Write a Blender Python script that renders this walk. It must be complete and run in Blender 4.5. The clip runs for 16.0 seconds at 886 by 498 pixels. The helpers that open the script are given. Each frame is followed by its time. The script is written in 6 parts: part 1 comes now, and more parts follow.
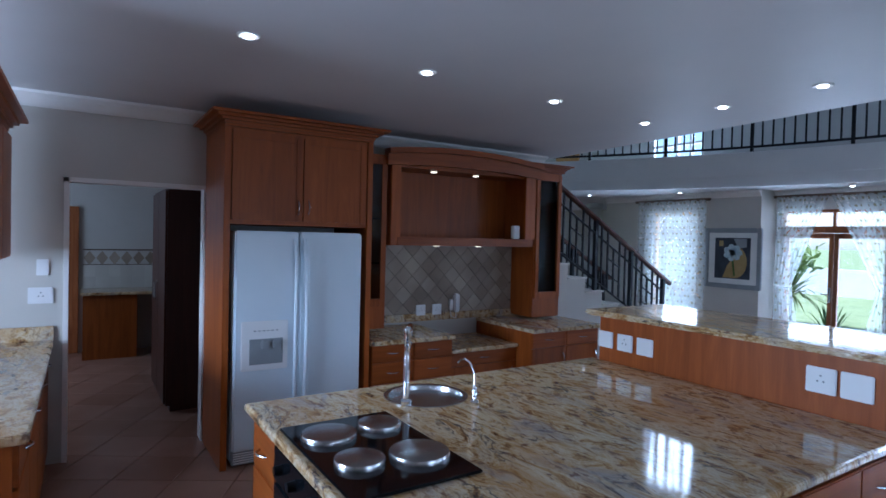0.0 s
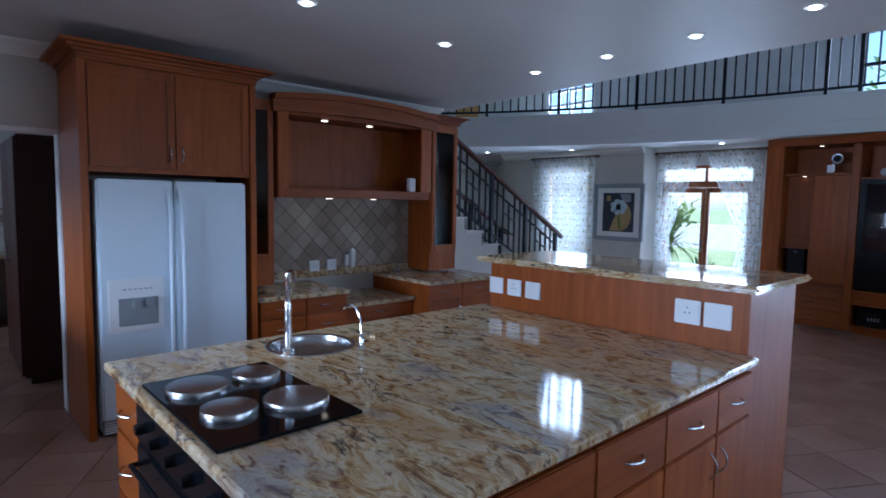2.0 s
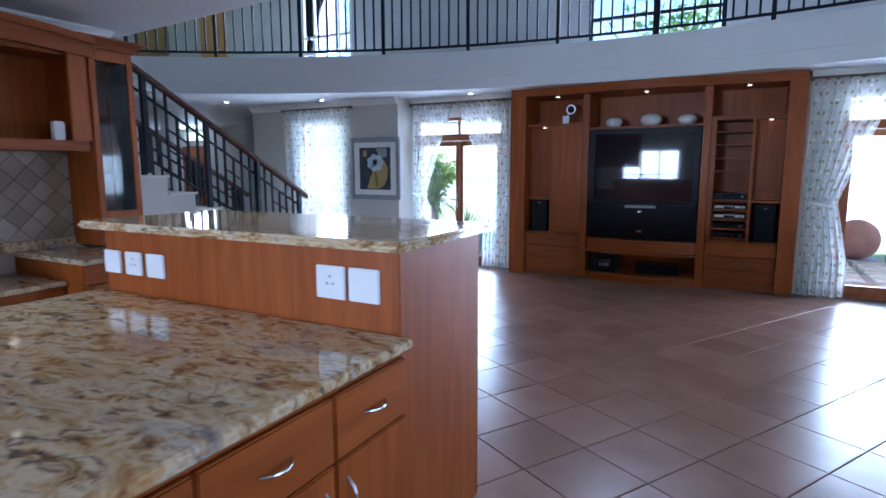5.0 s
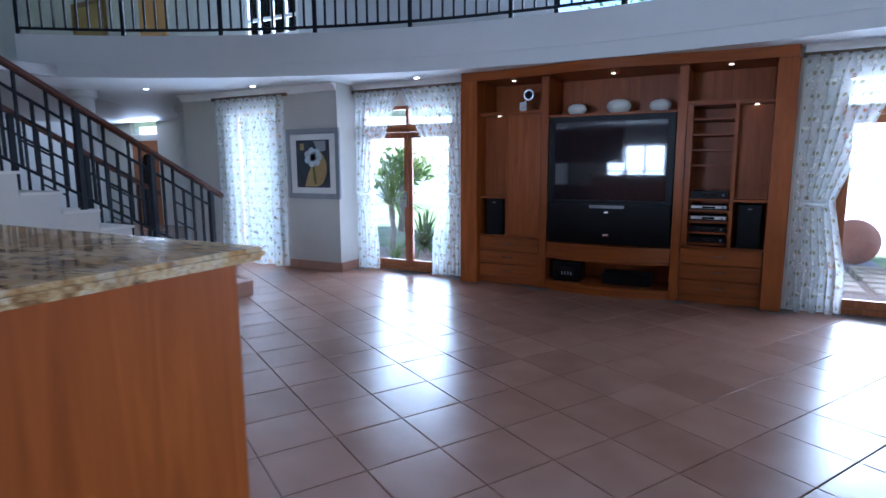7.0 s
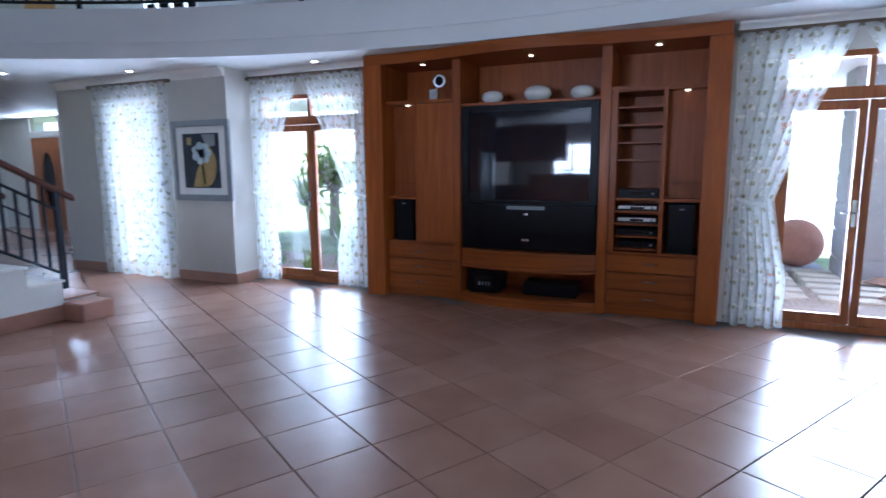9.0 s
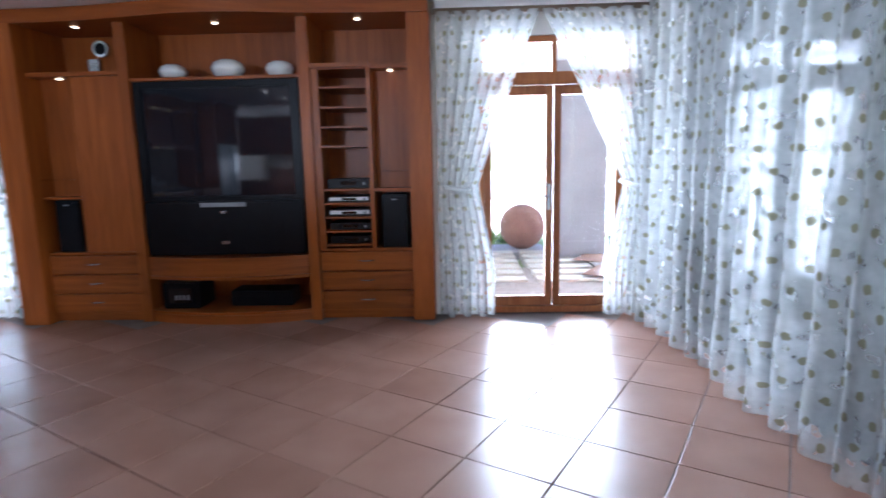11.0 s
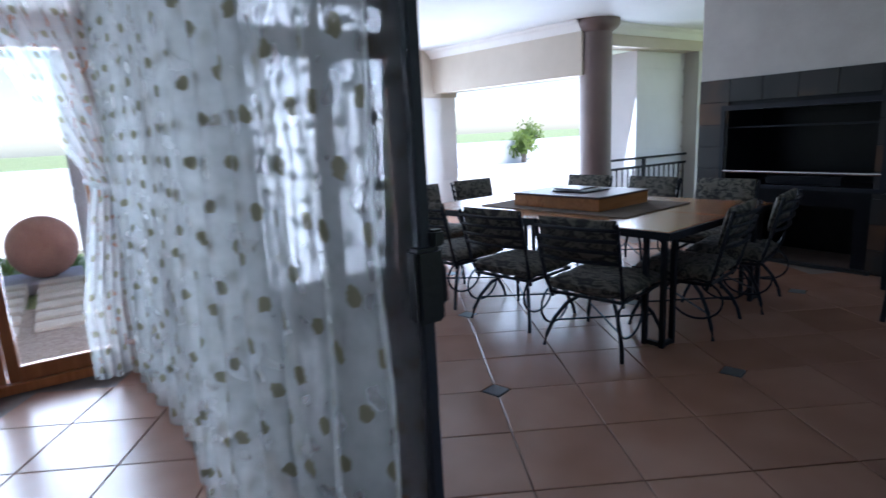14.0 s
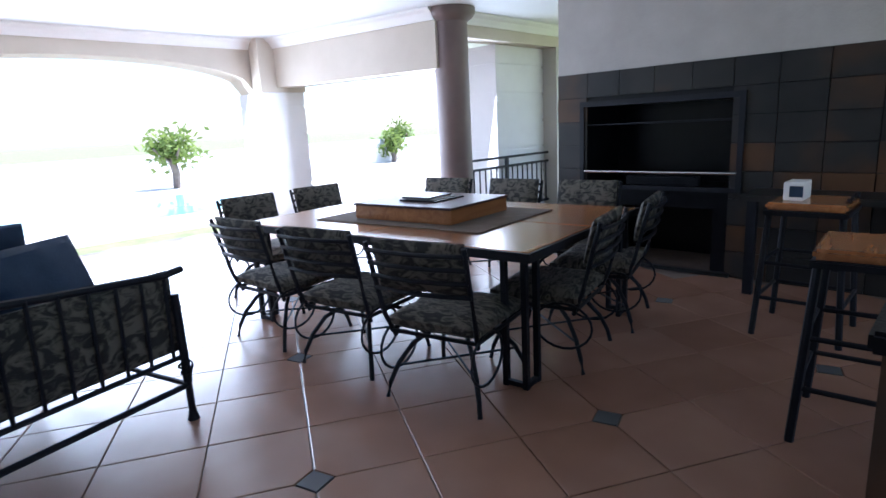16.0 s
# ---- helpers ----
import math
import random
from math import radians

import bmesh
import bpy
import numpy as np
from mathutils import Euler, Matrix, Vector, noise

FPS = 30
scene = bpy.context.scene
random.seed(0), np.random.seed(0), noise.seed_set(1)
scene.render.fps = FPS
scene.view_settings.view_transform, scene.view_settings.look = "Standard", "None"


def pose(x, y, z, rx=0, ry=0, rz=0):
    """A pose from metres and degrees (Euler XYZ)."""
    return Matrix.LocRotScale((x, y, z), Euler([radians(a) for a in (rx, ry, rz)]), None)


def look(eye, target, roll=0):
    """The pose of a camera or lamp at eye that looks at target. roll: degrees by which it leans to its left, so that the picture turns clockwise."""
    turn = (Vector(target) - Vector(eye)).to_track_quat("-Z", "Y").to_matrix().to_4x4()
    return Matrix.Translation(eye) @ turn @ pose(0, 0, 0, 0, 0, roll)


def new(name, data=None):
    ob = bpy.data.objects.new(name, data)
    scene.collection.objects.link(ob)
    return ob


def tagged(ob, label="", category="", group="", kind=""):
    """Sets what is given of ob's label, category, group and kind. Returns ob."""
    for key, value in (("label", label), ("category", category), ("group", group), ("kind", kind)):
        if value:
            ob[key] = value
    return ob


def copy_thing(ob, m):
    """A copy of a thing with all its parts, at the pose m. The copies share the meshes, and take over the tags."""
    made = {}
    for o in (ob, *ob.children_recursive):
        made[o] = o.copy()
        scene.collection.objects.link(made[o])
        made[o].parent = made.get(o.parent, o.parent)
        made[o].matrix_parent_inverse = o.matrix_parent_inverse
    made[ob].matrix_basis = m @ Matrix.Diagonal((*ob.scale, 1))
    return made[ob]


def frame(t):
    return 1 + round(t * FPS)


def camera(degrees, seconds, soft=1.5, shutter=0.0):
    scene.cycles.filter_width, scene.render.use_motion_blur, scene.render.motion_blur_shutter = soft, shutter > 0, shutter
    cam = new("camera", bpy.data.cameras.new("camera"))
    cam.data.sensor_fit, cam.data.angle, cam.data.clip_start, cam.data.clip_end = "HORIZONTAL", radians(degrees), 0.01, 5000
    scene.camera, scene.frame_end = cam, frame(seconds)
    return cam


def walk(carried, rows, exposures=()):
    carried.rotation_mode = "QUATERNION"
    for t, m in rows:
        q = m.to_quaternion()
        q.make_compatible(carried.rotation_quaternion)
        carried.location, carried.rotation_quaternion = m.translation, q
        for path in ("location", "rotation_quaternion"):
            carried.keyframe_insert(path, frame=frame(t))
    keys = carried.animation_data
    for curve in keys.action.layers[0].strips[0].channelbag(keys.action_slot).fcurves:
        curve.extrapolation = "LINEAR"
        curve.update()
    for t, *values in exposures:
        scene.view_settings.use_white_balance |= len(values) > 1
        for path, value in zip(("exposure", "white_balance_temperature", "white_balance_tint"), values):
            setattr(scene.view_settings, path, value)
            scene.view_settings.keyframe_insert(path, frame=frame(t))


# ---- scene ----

# ---------------------------------------------------------------- camera
cam = camera(76.2, 16.0, shutter=0.5)
METRES, EYE, TILT, LEAN, TURN = 6.9, 1.70, 0.0, 0.0, 57.5
ROWS = [
    (0.0, 0.0, 0.0, 0.0, 0.03, -1.17, -1.39),
    (0.5, 0.0043, 0.0034, -0.0043, -1.49, -1.96, -1.27),
    (1.0, 0.0073, 0.0061, -0.0078, -4.03, -3.0, -1.17),
    (1.5, 0.0103, 0.0088, -0.011, -6.85, -3.82, -1.04),
    (2.0, 0.0141, 0.0119, -0.0143, -9.64, -4.74, -0.97),
    (2.5, 0.023, 0.0185, -0.0182, -12.89, -5.74, -0.8),
    (3.0, 0.0377, 0.0258, -0.0225, -18.01, -6.67, -0.65),
    (3.5, 0.0632, 0.0373, -0.0236, -23.74, -7.3, -0.3),
    (4.0, 0.0961, 0.0546, -0.0259, -27.16, -7.59, -0.04),
    (4.5, 0.1299, 0.0769, -0.0294, -28.92, -7.97, 0.09),
    (7.0, 0.3214, 0.1788, -0.0362, -29.9, -8.41, 0.27),
    (7.5, 0.3615, 0.1957, -0.0391, -29.36, -8.39, 0.31),
    (8.0, 0.3988, 0.2117, -0.0408, -29.23, -8.35, 0.32),
    (10.5, 0.5568, 0.2447, -0.0513, -49.78, -8.84, 0.93),
    (11.0, 0.5938, 0.2386, -0.0543, -55.68, -9.11, 1.19),
    (11.5, 0.6266, 0.235, -0.0553, -62.43, -9.39, 1.49),
    (12.0, 0.6642, 0.2288, -0.0553, -68.28, -9.88, 1.78),
    (12.5, 0.7016, 0.2224, -0.0577, -74.43, -10.47, 2.03),
    (13.0, 0.7384, 0.2133, -0.058, -80.98, -10.84, 2.26),
    (13.5, 0.7741, 0.1958, -0.0585, -86.64, -11.15, 2.45),
    (14.0, 0.8093, 0.1782, -0.0614, -91.84, -11.53, 2.82),
    (14.5, 0.8414, 0.1624, -0.0623, -96.47, -11.97, 2.99),
    (15.0, 0.8692, 0.1465, -0.0614, -100.01, -12.27, 3.04),
    (15.5, 0.8922, 0.1337, -0.0622, -102.42, -12.35, 3.06),
    (16.0, 0.9099, 0.1268, -0.0635, -104.25, -12.3, 2.96),
]

EXPOSURES = [(0.0, 1.15, 4800, 10), (1.5, 1.22, 4800, 10), (3.2, 1.05, 4800, 11), (4.0, 1.5, 4850, 12), (4.5, 1.78, 4850, 12), (7.0, 1.8, 4850, 12), (8.2, 1.78, 4850, 12), (10.3, 2.48, 5350, 14), (11.2, 2.3, 5350, 14), (11.6, 1.85, 5300, 13), (12.1, 1.08, 5200, 11), (13.0, 0.85, 5200, 11), (14.5, 1.15, 5450, 15), (16.0, 1.42, 5450, 16)]
walk(cam, [(t, pose(0, 0, EYE, TILT, LEAN, TURN) @ pose(METRES * x, METRES * y, METRES * z, 90 + pitch, roll, yaw)) for t, x, y, z, yaw, pitch, roll in ROWS], EXPOSURES)

# ---------------------------------------------------------------- light
world = bpy.data.worlds.new("sky")
scene.world = world
world.use_nodes = True
wn = world.node_tree
bg = wn.nodes["Background"]
sky = wn.nodes.new("ShaderNodeTexSky")
sky.sky_type = "NISHITA"
sky.sun_disc = False
sky.sun_elevation, sky.sun_rotation = radians(61), radians(114)
wn.links.new(sky.outputs[0], bg.inputs[0])
bg.inputs[1].default_value = 0.15
sun = new("sun", bpy.data.lights.new("sun", "SUN"))
sun.data.energy, sun.data.angle, sun.data.color = 5.0, radians(0.6), (1.0, 0.95, 0.88)
sun.matrix_world = look((11, -5, 22), (0, 0, 0))


def sky_or_fill_light(x, y, z, w, h, aim, watts, colour=(0.86, 0.93, 1.0)):
    """An area lamp: sky light in an opening, or added fill light."""
    lamp = new("sky_or_fill_light", bpy.data.lights.new("sky_or_fill_light", "AREA"))
    lamp.data.shape, lamp.data.size, lamp.data.size_y = "RECTANGLE", w, h
    lamp.data.energy, lamp.data.color = watts, colour
    lamp.matrix_world = look((x, y, z), (x + aim[0], y + aim[1], z + aim[2]))


sky_or_fill_light(-3.9, 9.60, 1.2, 1.4, 2.1, (0, -1, -0.1), 45)
sky_or_fill_light(-6.15, 9.15, 1.2, 0.9, 2.1, (0, -1, -0.1), 30)
sky_or_fill_light(1.55, 9.55, 1.2, 1.3, 2.1, (0, -1, -0.1), 60)
sky_or_fill_light(-1.3, 10.62, 4.3, 1.7, 1.9, (0, -1, -0.2), 50)
sky_or_fill_light(-7.38, 10.62, 4.2, 1.0, 2.2, (0, -1, -0.2), 40)
sky_or_fill_light(-2.8, -3.36, 1.5, 1.7, 1.1, (0, 1, -0.05), 85)
# added light from the unseen east side, for the refrigerator front
sky_or_fill_light(2.68, 2.4, 1.5, 1.7, 1.2, (-1, 0, -0.08), 10)
sky_or_fill_light(4.8, 13.5, 1.15, 3.6, 1.7, (0, -1, -0.45), 95)
sky_or_fill_light(7.30, 11.42, 1.0, 2.1, 1.7, (-0.98, -0.19, 0), 32)
sky_or_fill_light(8.2, 10.6, 1.4, 1.0, 1.4, (-0.3, -1, -0.2), 14)


# ---------------------------------------------------------------- mesh helpers
def box(bm, x0, x1, y0, y1, z0, z1, bevel=0.0):
    vs = [bm.verts.new((x, y, z)) for z in (z0, z1) for y in (y0, y1) for x in (x0, x1)]
    fs = [bm.faces.new([vs[i] for i in q]) for q in ((0, 2, 3, 1), (4, 5, 7, 6), (0, 1, 5, 4), (2, 6, 7, 3), (0, 4, 6, 2), (1, 3, 7, 5))]
    if bevel:
        es = list({e for f in fs for e in f.edges})
        bmesh.ops.bevel(bm, geom=es, offset=bevel, segments=2, affect="EDGES")
    return bm


def B(x0, x1, y0, y1, z0, z1, bevel=0.0):
    return box(bmesh.new(), x0, x1, y0, y1, z0, z1, bevel)


def lathe(profile, n=24, cx=0, cy=0, bm=None):
    """A solid of revolution from (radius, z) pairs."""
    bm = bm or bmesh.new()
    rings = []
    for r, z in profile:
        rings.append([bm.verts.new((cx + r * math.cos(2 * math.pi * k / n), cy + r * math.sin(2 * math.pi * k / n), z)) for k in range(n)])
    for a, b in zip(rings, rings[1:]):
        for k in range(n):
            bm.faces.new((a[k], a[(k + 1) % n], b[(k + 1) % n], b[k]))
    bm.faces.new(rings[0][::-1])
    bm.faces.new(rings[-1])
    return bm


def tube(points, r, n=8, bm=None):
    """A round bar along points."""
    bm = bm or bmesh.new()
    pts = [Vector(p) for p in points]
    rings, up = [], None
    for i, p in enumerate(pts):
        d = (pts[min(i + 1, len(pts) - 1)] - pts[max(i - 1, 0)]).normalized()
        ref = Vector((0, 0, 1)) if abs(d.z) < 0.95 else Vector((1, 0, 0))
        a = d.cross(ref).normalized()
        b = d.cross(a).normalized()
        rings.append([bm.verts.new(p + r * (math.cos(2 * math.pi * k / n) * a + math.sin(2 * math.pi * k / n) * b)) for k in range(n)])
    for a, b in zip(rings, rings[1:]):
        for k in range(n):
            try:
                bm.faces.new((a[k], a[(k + 1) % n], b[(k + 1) % n], b[k]))
            except ValueError:
                pass
    bm.faces.new(rings[0])
    bm.faces.new(rings[-1][::-1])
    return bm


def prism(outline, axis, a, b, bm=None):
    """An outline of (u, v) pairs pushed from a to b along an axis: x takes (y, z), y takes (x, z), z takes (x, y)."""
    bm = bm or bmesh.new()
    put = {"x": lambda u, v, w: (w, u, v), "y": lambda u, v, w: (u, w, v), "z": lambda u, v, w: (u, v, w)}[axis]
    lo = [bm.verts.new(put(u, v, a)) for u, v in outline]
    hi = [bm.verts.new(put(u, v, b)) for u, v in outline]
    n = len(outline)
    for k in range(n):
        bm.faces.new((lo[k], lo[(k + 1) % n], hi[(k + 1) % n], hi[k]))
    bm.faces.new(lo[::-1])
    bm.faces.new(hi)
    bmesh.ops.recalc_face_normals(bm, faces=bm.faces)
    return bm


def mesh_of(name, bm, material, smooth=False):
    bmesh.ops.recalc_face_normals(bm, faces=bm.faces)
    me = bpy.data.meshes.new(name)
    bm.to_mesh(me)
    bm.free()
    me.materials.append(material)
    if smooth:
        me.polygons.foreach_set("use_smooth", [True] * len(me.polygons))
        me.set_sharp_from_angle(angle=radians(38))
    return me


def part(name, bm, material, parent, label="", smooth=False):
    ob = new(name, mesh_of(name, bm, material, smooth))
    ob.parent = parent
    if label:
        ob["label"] = label
    return ob


def thing(name, x, y, z, label, category, group="", rz=0.0):
    ob = new(name)
    ob.empty_display_size = 0.1
    ob.matrix_basis = pose(x, y, z, 0, 0, rz)
    return tagged(ob, label, category, group)


def solid(name, bm, material, label="", category="", kind="", group="", smooth=False):
    return tagged(new(name, mesh_of(name, bm, material, smooth)), label, category, group, kind)


# ---------------------------------------------------------------- materials
def material(name, colour, rough=0.5, metal=0.0, spec=None):
    m = bpy.data.materials.new(name)
    m.use_nodes = True
    p = m.node_tree.nodes["Principled BSDF"]
    p.inputs["Base Color"].default_value = (*colour, 1)
    p.inputs["Roughness"].default_value = rough
    p.inputs["Metallic"].default_value = metal
    if spec is not None:
        p.inputs["Specular IOR Level"].default_value = spec
    return m, m.node_tree.nodes, m.node_tree.links, p


def ramp(nodes, stops):
    r = nodes.new("ShaderNodeValToRGB")
    while len(r.color_ramp.elements) < len(stops):
        r.color_ramp.elements.new(0.5)
    for e, (pos, c) in zip(r.color_ramp.elements, stops):
        e.position, e.color = pos, (*c, 1)
    return r


def coords(nodes, links, scale=(1, 1, 1), rot=(0, 0, 0), source="Object"):
    tc, mp = nodes.new("ShaderNodeTexCoord"), nodes.new("ShaderNodeMapping")
    mp.inputs["Scale"].default_value = scale
    mp.inputs["Rotation"].default_value = [radians(a) for a in rot]
    links.new(tc.outputs[source], mp.inputs[0])
    return mp


def noise_node(nodes, links, vec, scale, detail=6, rough=0.6, distort=0.0):
    n = nodes.new("ShaderNodeTexNoise")
    n.inputs["Scale"].default_value, n.inputs["Detail"].default_value = scale, detail
    n.inputs["Roughness"].default_value, n.inputs["Distortion"].default_value = rough, distort
    links.new(vec.outputs[0], n.inputs["Vector"])
    return n


def bump(nodes, links, p, src, strength, dist=0.01):
    b = nodes.new("ShaderNodeBump")
    b.inputs["Strength"].default_value, b.inputs["Distance"].default_value = strength, dist
    links.new(src, b.inputs["Height"])
    links.new(b.outputs[0], p.inputs["Normal"])


def speckled(name, c0, c1, rough, scale=6.0, bump_scale=60.0, strength=0.15, metal=0.0):
    """A surface with soft large stains and a fine relief."""
    m, n, l, p = material(name, c0, rough, metal)
    v = coords(n, l)
    a = noise_node(n, l, v, scale)
    r = ramp(n, [(0.3, c0), (0.7, c1)])
    l.new(a.outputs[0], r.inputs[0])
    l.new(r.outputs[0], p.inputs["Base Color"])
    f = noise_node(n, l, v, bump_scale, 4)
    bump(n, l, p, f.outputs[0], strength)
    return m


def wood(name, dark, light, stretch=(14, 14, 0.9), rough=0.42, coat=0.06):
    m, n, l, p = material(name, dark, rough)
    v = coords(n, l, stretch)
    oi = n.new("ShaderNodeObjectInfo")
    add = n.new("ShaderNodeVectorMath")
    add.operation = "ADD"
    sc = n.new("ShaderNodeVectorMath")
    sc.operation = "SCALE"
    sc.inputs[0].default_value = (7, 5, 11)
    l.new(oi.outputs["Random"], sc.inputs["Scale"])
    l.new(v.outputs[0], add.inputs[0])
    l.new(sc.outputs[0], add.inputs[1])
    a = noise_node(n, l, add, 1.3, 6, 0.65, 1.2)
    r = ramp(n, [(0.3, dark), (0.55, [(d + e) / 2 for d, e in zip(dark, light)]), (0.75, light)])
    l.new(a.outputs[0], r.inputs[0])
    hs = n.new("ShaderNodeHueSaturation")
    mr = n.new("ShaderNodeMapRange")
    mr.inputs["To Min"].default_value, mr.inputs["To Max"].default_value = 0.86, 1.12
    l.new(oi.outputs["Random"], mr.inputs["Value"])
    l.new(mr.outputs[0], hs.inputs["Value"])
    l.new(r.outputs[0], hs.inputs["Color"])
    l.new(hs.outputs[0], p.inputs["Base Color"])
    p.inputs["Coat Weight"].default_value, p.inputs["Coat Roughness"].default_value = coat, 0.25
    p.inputs["Specular IOR Level"].default_value = 0.25
    g = noise_node(n, l, add, 6, 3)
    bump(n, l, p, g.outputs[0], 0.05, 0.004)
    return m


CHERRY = wood("cherry_wood", (0.20, 0.045, 0.005), (0.38, 0.102, 0.013), (9, 9, 0.7))
CHERRY_H = wood("cherry_wood_across", (0.20, 0.045, 0.005), (0.37, 0.098, 0.013), (0.7, 0.7, 10))
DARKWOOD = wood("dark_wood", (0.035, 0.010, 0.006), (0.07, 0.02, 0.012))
DOORWOOD = wood("door_wood", (0.22, 0.065, 0.018), (0.40, 0.15, 0.05))
TABLEWOOD = wood("table_wood", (0.26, 0.10, 0.035), (0.45, 0.20, 0.075), (0.9, 12, 12), 0.22, 0.5)
PALEWOOD = wood("pale_wood", (0.45, 0.24, 0.08), (0.58, 0.34, 0.14))
WALL = speckled("cream_wall_paint", (0.50, 0.48, 0.44), (0.55, 0.53, 0.49), 0.75, 1.2, 90, 0.06)
WALL_UP = speckled("upper_wall_paint", (0.52, 0.52, 0.52), (0.58, 0.58, 0.57), 0.75, 1.2, 90, 0.06)
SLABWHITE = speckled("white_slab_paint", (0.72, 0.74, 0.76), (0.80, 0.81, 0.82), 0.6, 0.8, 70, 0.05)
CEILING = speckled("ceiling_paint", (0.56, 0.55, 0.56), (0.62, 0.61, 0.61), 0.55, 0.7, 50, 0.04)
WHITEPAINT = speckled("white_trim", (0.74, 0.73, 0.71), (0.80, 0.79, 0.77), 0.5, 2, 60, 0.04)
PLASTIC = speckled("white_plastic", (0.78, 0.79, 0.80), (0.82, 0.82, 0.83), 0.35, 3, 40, 0.02)
FRIDGE = speckled("white_enamel", (0.66, 0.74, 0.82), (0.70, 0.78, 0.85), 0.33, 2, 180, 0.06)
GREYP = speckled("grey_plastic", (0.24, 0.26, 0.28), (0.30, 0.32, 0.34), 0.4)
BLACKGLASS, *_ = material("black_gloss", (0.006, 0.007, 0.009), 0.06)
SCREEN, *_ = material("screen_glass", (0.010, 0.012, 0.018), 0.04)
BLACK = speckled("matt_black", (0.003, 0.0035, 0.005), (0.006, 0.0065, 0.009), 0.35, 8)
IRON = speckled("black_iron", (0.005, 0.006, 0.010), (0.010, 0.012, 0.018), 0.55, 10, 90, 0.2)
CHROME, *_ = material("chrome", (0.82, 0.84, 0.86), 0.08, 1.0)
STEEL = speckled("brushed_steel", (0.50, 0.51, 0.52), (0.62, 0.62, 0.62), 0.24, 3, 120, 0.05, 1.0)
BRASS = speckled("old_brass", (0.30, 0.20, 0.09), (0.40, 0.28, 0.13), 0.35, 8, 80, 0.05, 1.0)
CERAMIC = speckled("white_ceramic", (0.72, 0.72, 0.70), (0.80, 0.80, 0.78), 0.25, 5, 40, 0.05)
TERRA = speckled("terracotta_ball", (0.26, 0.12, 0.09), (0.36, 0.18, 0.13), 0.85, 5, 60, 0.3)
SKIRT = speckled("terracotta_skirting", (0.30, 0.15, 0.10), (0.38, 0.20, 0.14), 0.4, 5, 40, 0.1)
GREYWALL = speckled("grey_outside_plaster", (0.28, 0.27, 0.29), (0.34, 0.33, 0.35), 0.85, 2, 50, 0.2)
OUTWHITE = speckled("pale_outside_plaster", (0.74, 0.73, 0.74), (0.80, 0.79, 0.80), 0.85, 2, 50, 0.2)
ROUGHCREAM = speckled("rough_cream_plaster", (0.36, 0.34, 0.32), (0.42, 0.40, 0.38), 0.85, 3, 16, 0.8)
BEAMTAN = speckled("tan_beam_paint", (0.52, 0.46, 0.38), (0.58, 0.52, 0.44), 0.8, 2, 50, 0.1)
COLUMN = speckled("brown_column_paint", (0.14, 0.10, 0.095), (0.18, 0.13, 0.12), 0.5, 2, 50, 0.1)
GROUT = speckled("floor_grout", (0.10, 0.075, 0.06), (0.15, 0.11, 0.09), 0.8, 8)
BLUEFAB = speckled("blue_fabric", (0.012, 0.028, 0.06), (0.022, 0.045, 0.09), 0.9, 6, 120, 0.3)
BEIGEMAT = speckled("brown_runner", (0.10, 0.075, 0.055), (0.14, 0.11, 0.085), 0.9, 12, 150, 0.4)
GRAVEL = speckled("gravel", (0.16, 0.12, 0.10), (0.42, 0.36, 0.32), 0.95, 45, 45, 1.0)
GRASS = speckled("lawn", (0.14, 0.18, 0.07), (0.26, 0.30, 0.14), 0.95, 3, 60, 0.6)
PAVING = speckled("pale_paving", (0.60, 0.57, 0.52), (0.68, 0.65, 0.60), 0.85, 4, 40, 0.3)
SLEEPER = speckled("pale_sleeper", (0.46, 0.42, 0.36), (0.58, 0.54, 0.48), 0.9, 6, 40, 0.4)
LEAF = speckled("leaf_green", (0.045, 0.10, 0.025), (0.10, 0.19, 0.05), 0.55, 8, 30, 0.1)
LEAF2 = speckled("leaf_yellow_green", (0.10, 0.16, 0.03), (0.20, 0.27, 0.07), 0.55, 8, 30, 0.1)
for leafy, tint in ((LEAF, (0.12, 0.22, 0.05)), (LEAF2, (0.24, 0.32, 0.08))):
    nodes, links = leafy.node_tree.nodes, leafy.node_tree.links
    thin, both = nodes.new("ShaderNodeBsdfTranslucent"), nodes.new("ShaderNodeMixShader")
    thin.inputs[0].default_value = (*tint, 1)
    both.inputs[0].default_value = 0.5
    links.new(nodes["Principled BSDF"].outputs[0], both.inputs[1])
    links.new(thin.outputs[0], both.inputs[2])
    links.new(both.outputs[0], nodes["Material Output"].inputs[0])
BARK = speckled("palm_bark", (0.16, 0.13, 0.11), (0.28, 0.24, 0.2), 0.95, 9, 25, 0.8)


def glow(name, colour, strength):
    m = bpy.data.materials.new(name)
    m.use_nodes = True
    n, l = m.node_tree.nodes, m.node_tree.links
    n.remove(n["Principled BSDF"])
    e = n.new("ShaderNodeEmission")
    e.inputs[0].default_value, e.inputs[1].default_value = (*colour, 1), strength
    l.new(e.outputs[0], n["Material Output"].inputs[0])
    return m


BULB = glow("downlight_bulb", (1.0, 0.95, 0.86), 6.0)
BULB_OFF = glow("small_spot_bulb", (1.0, 0.8, 0.5), 1.2)


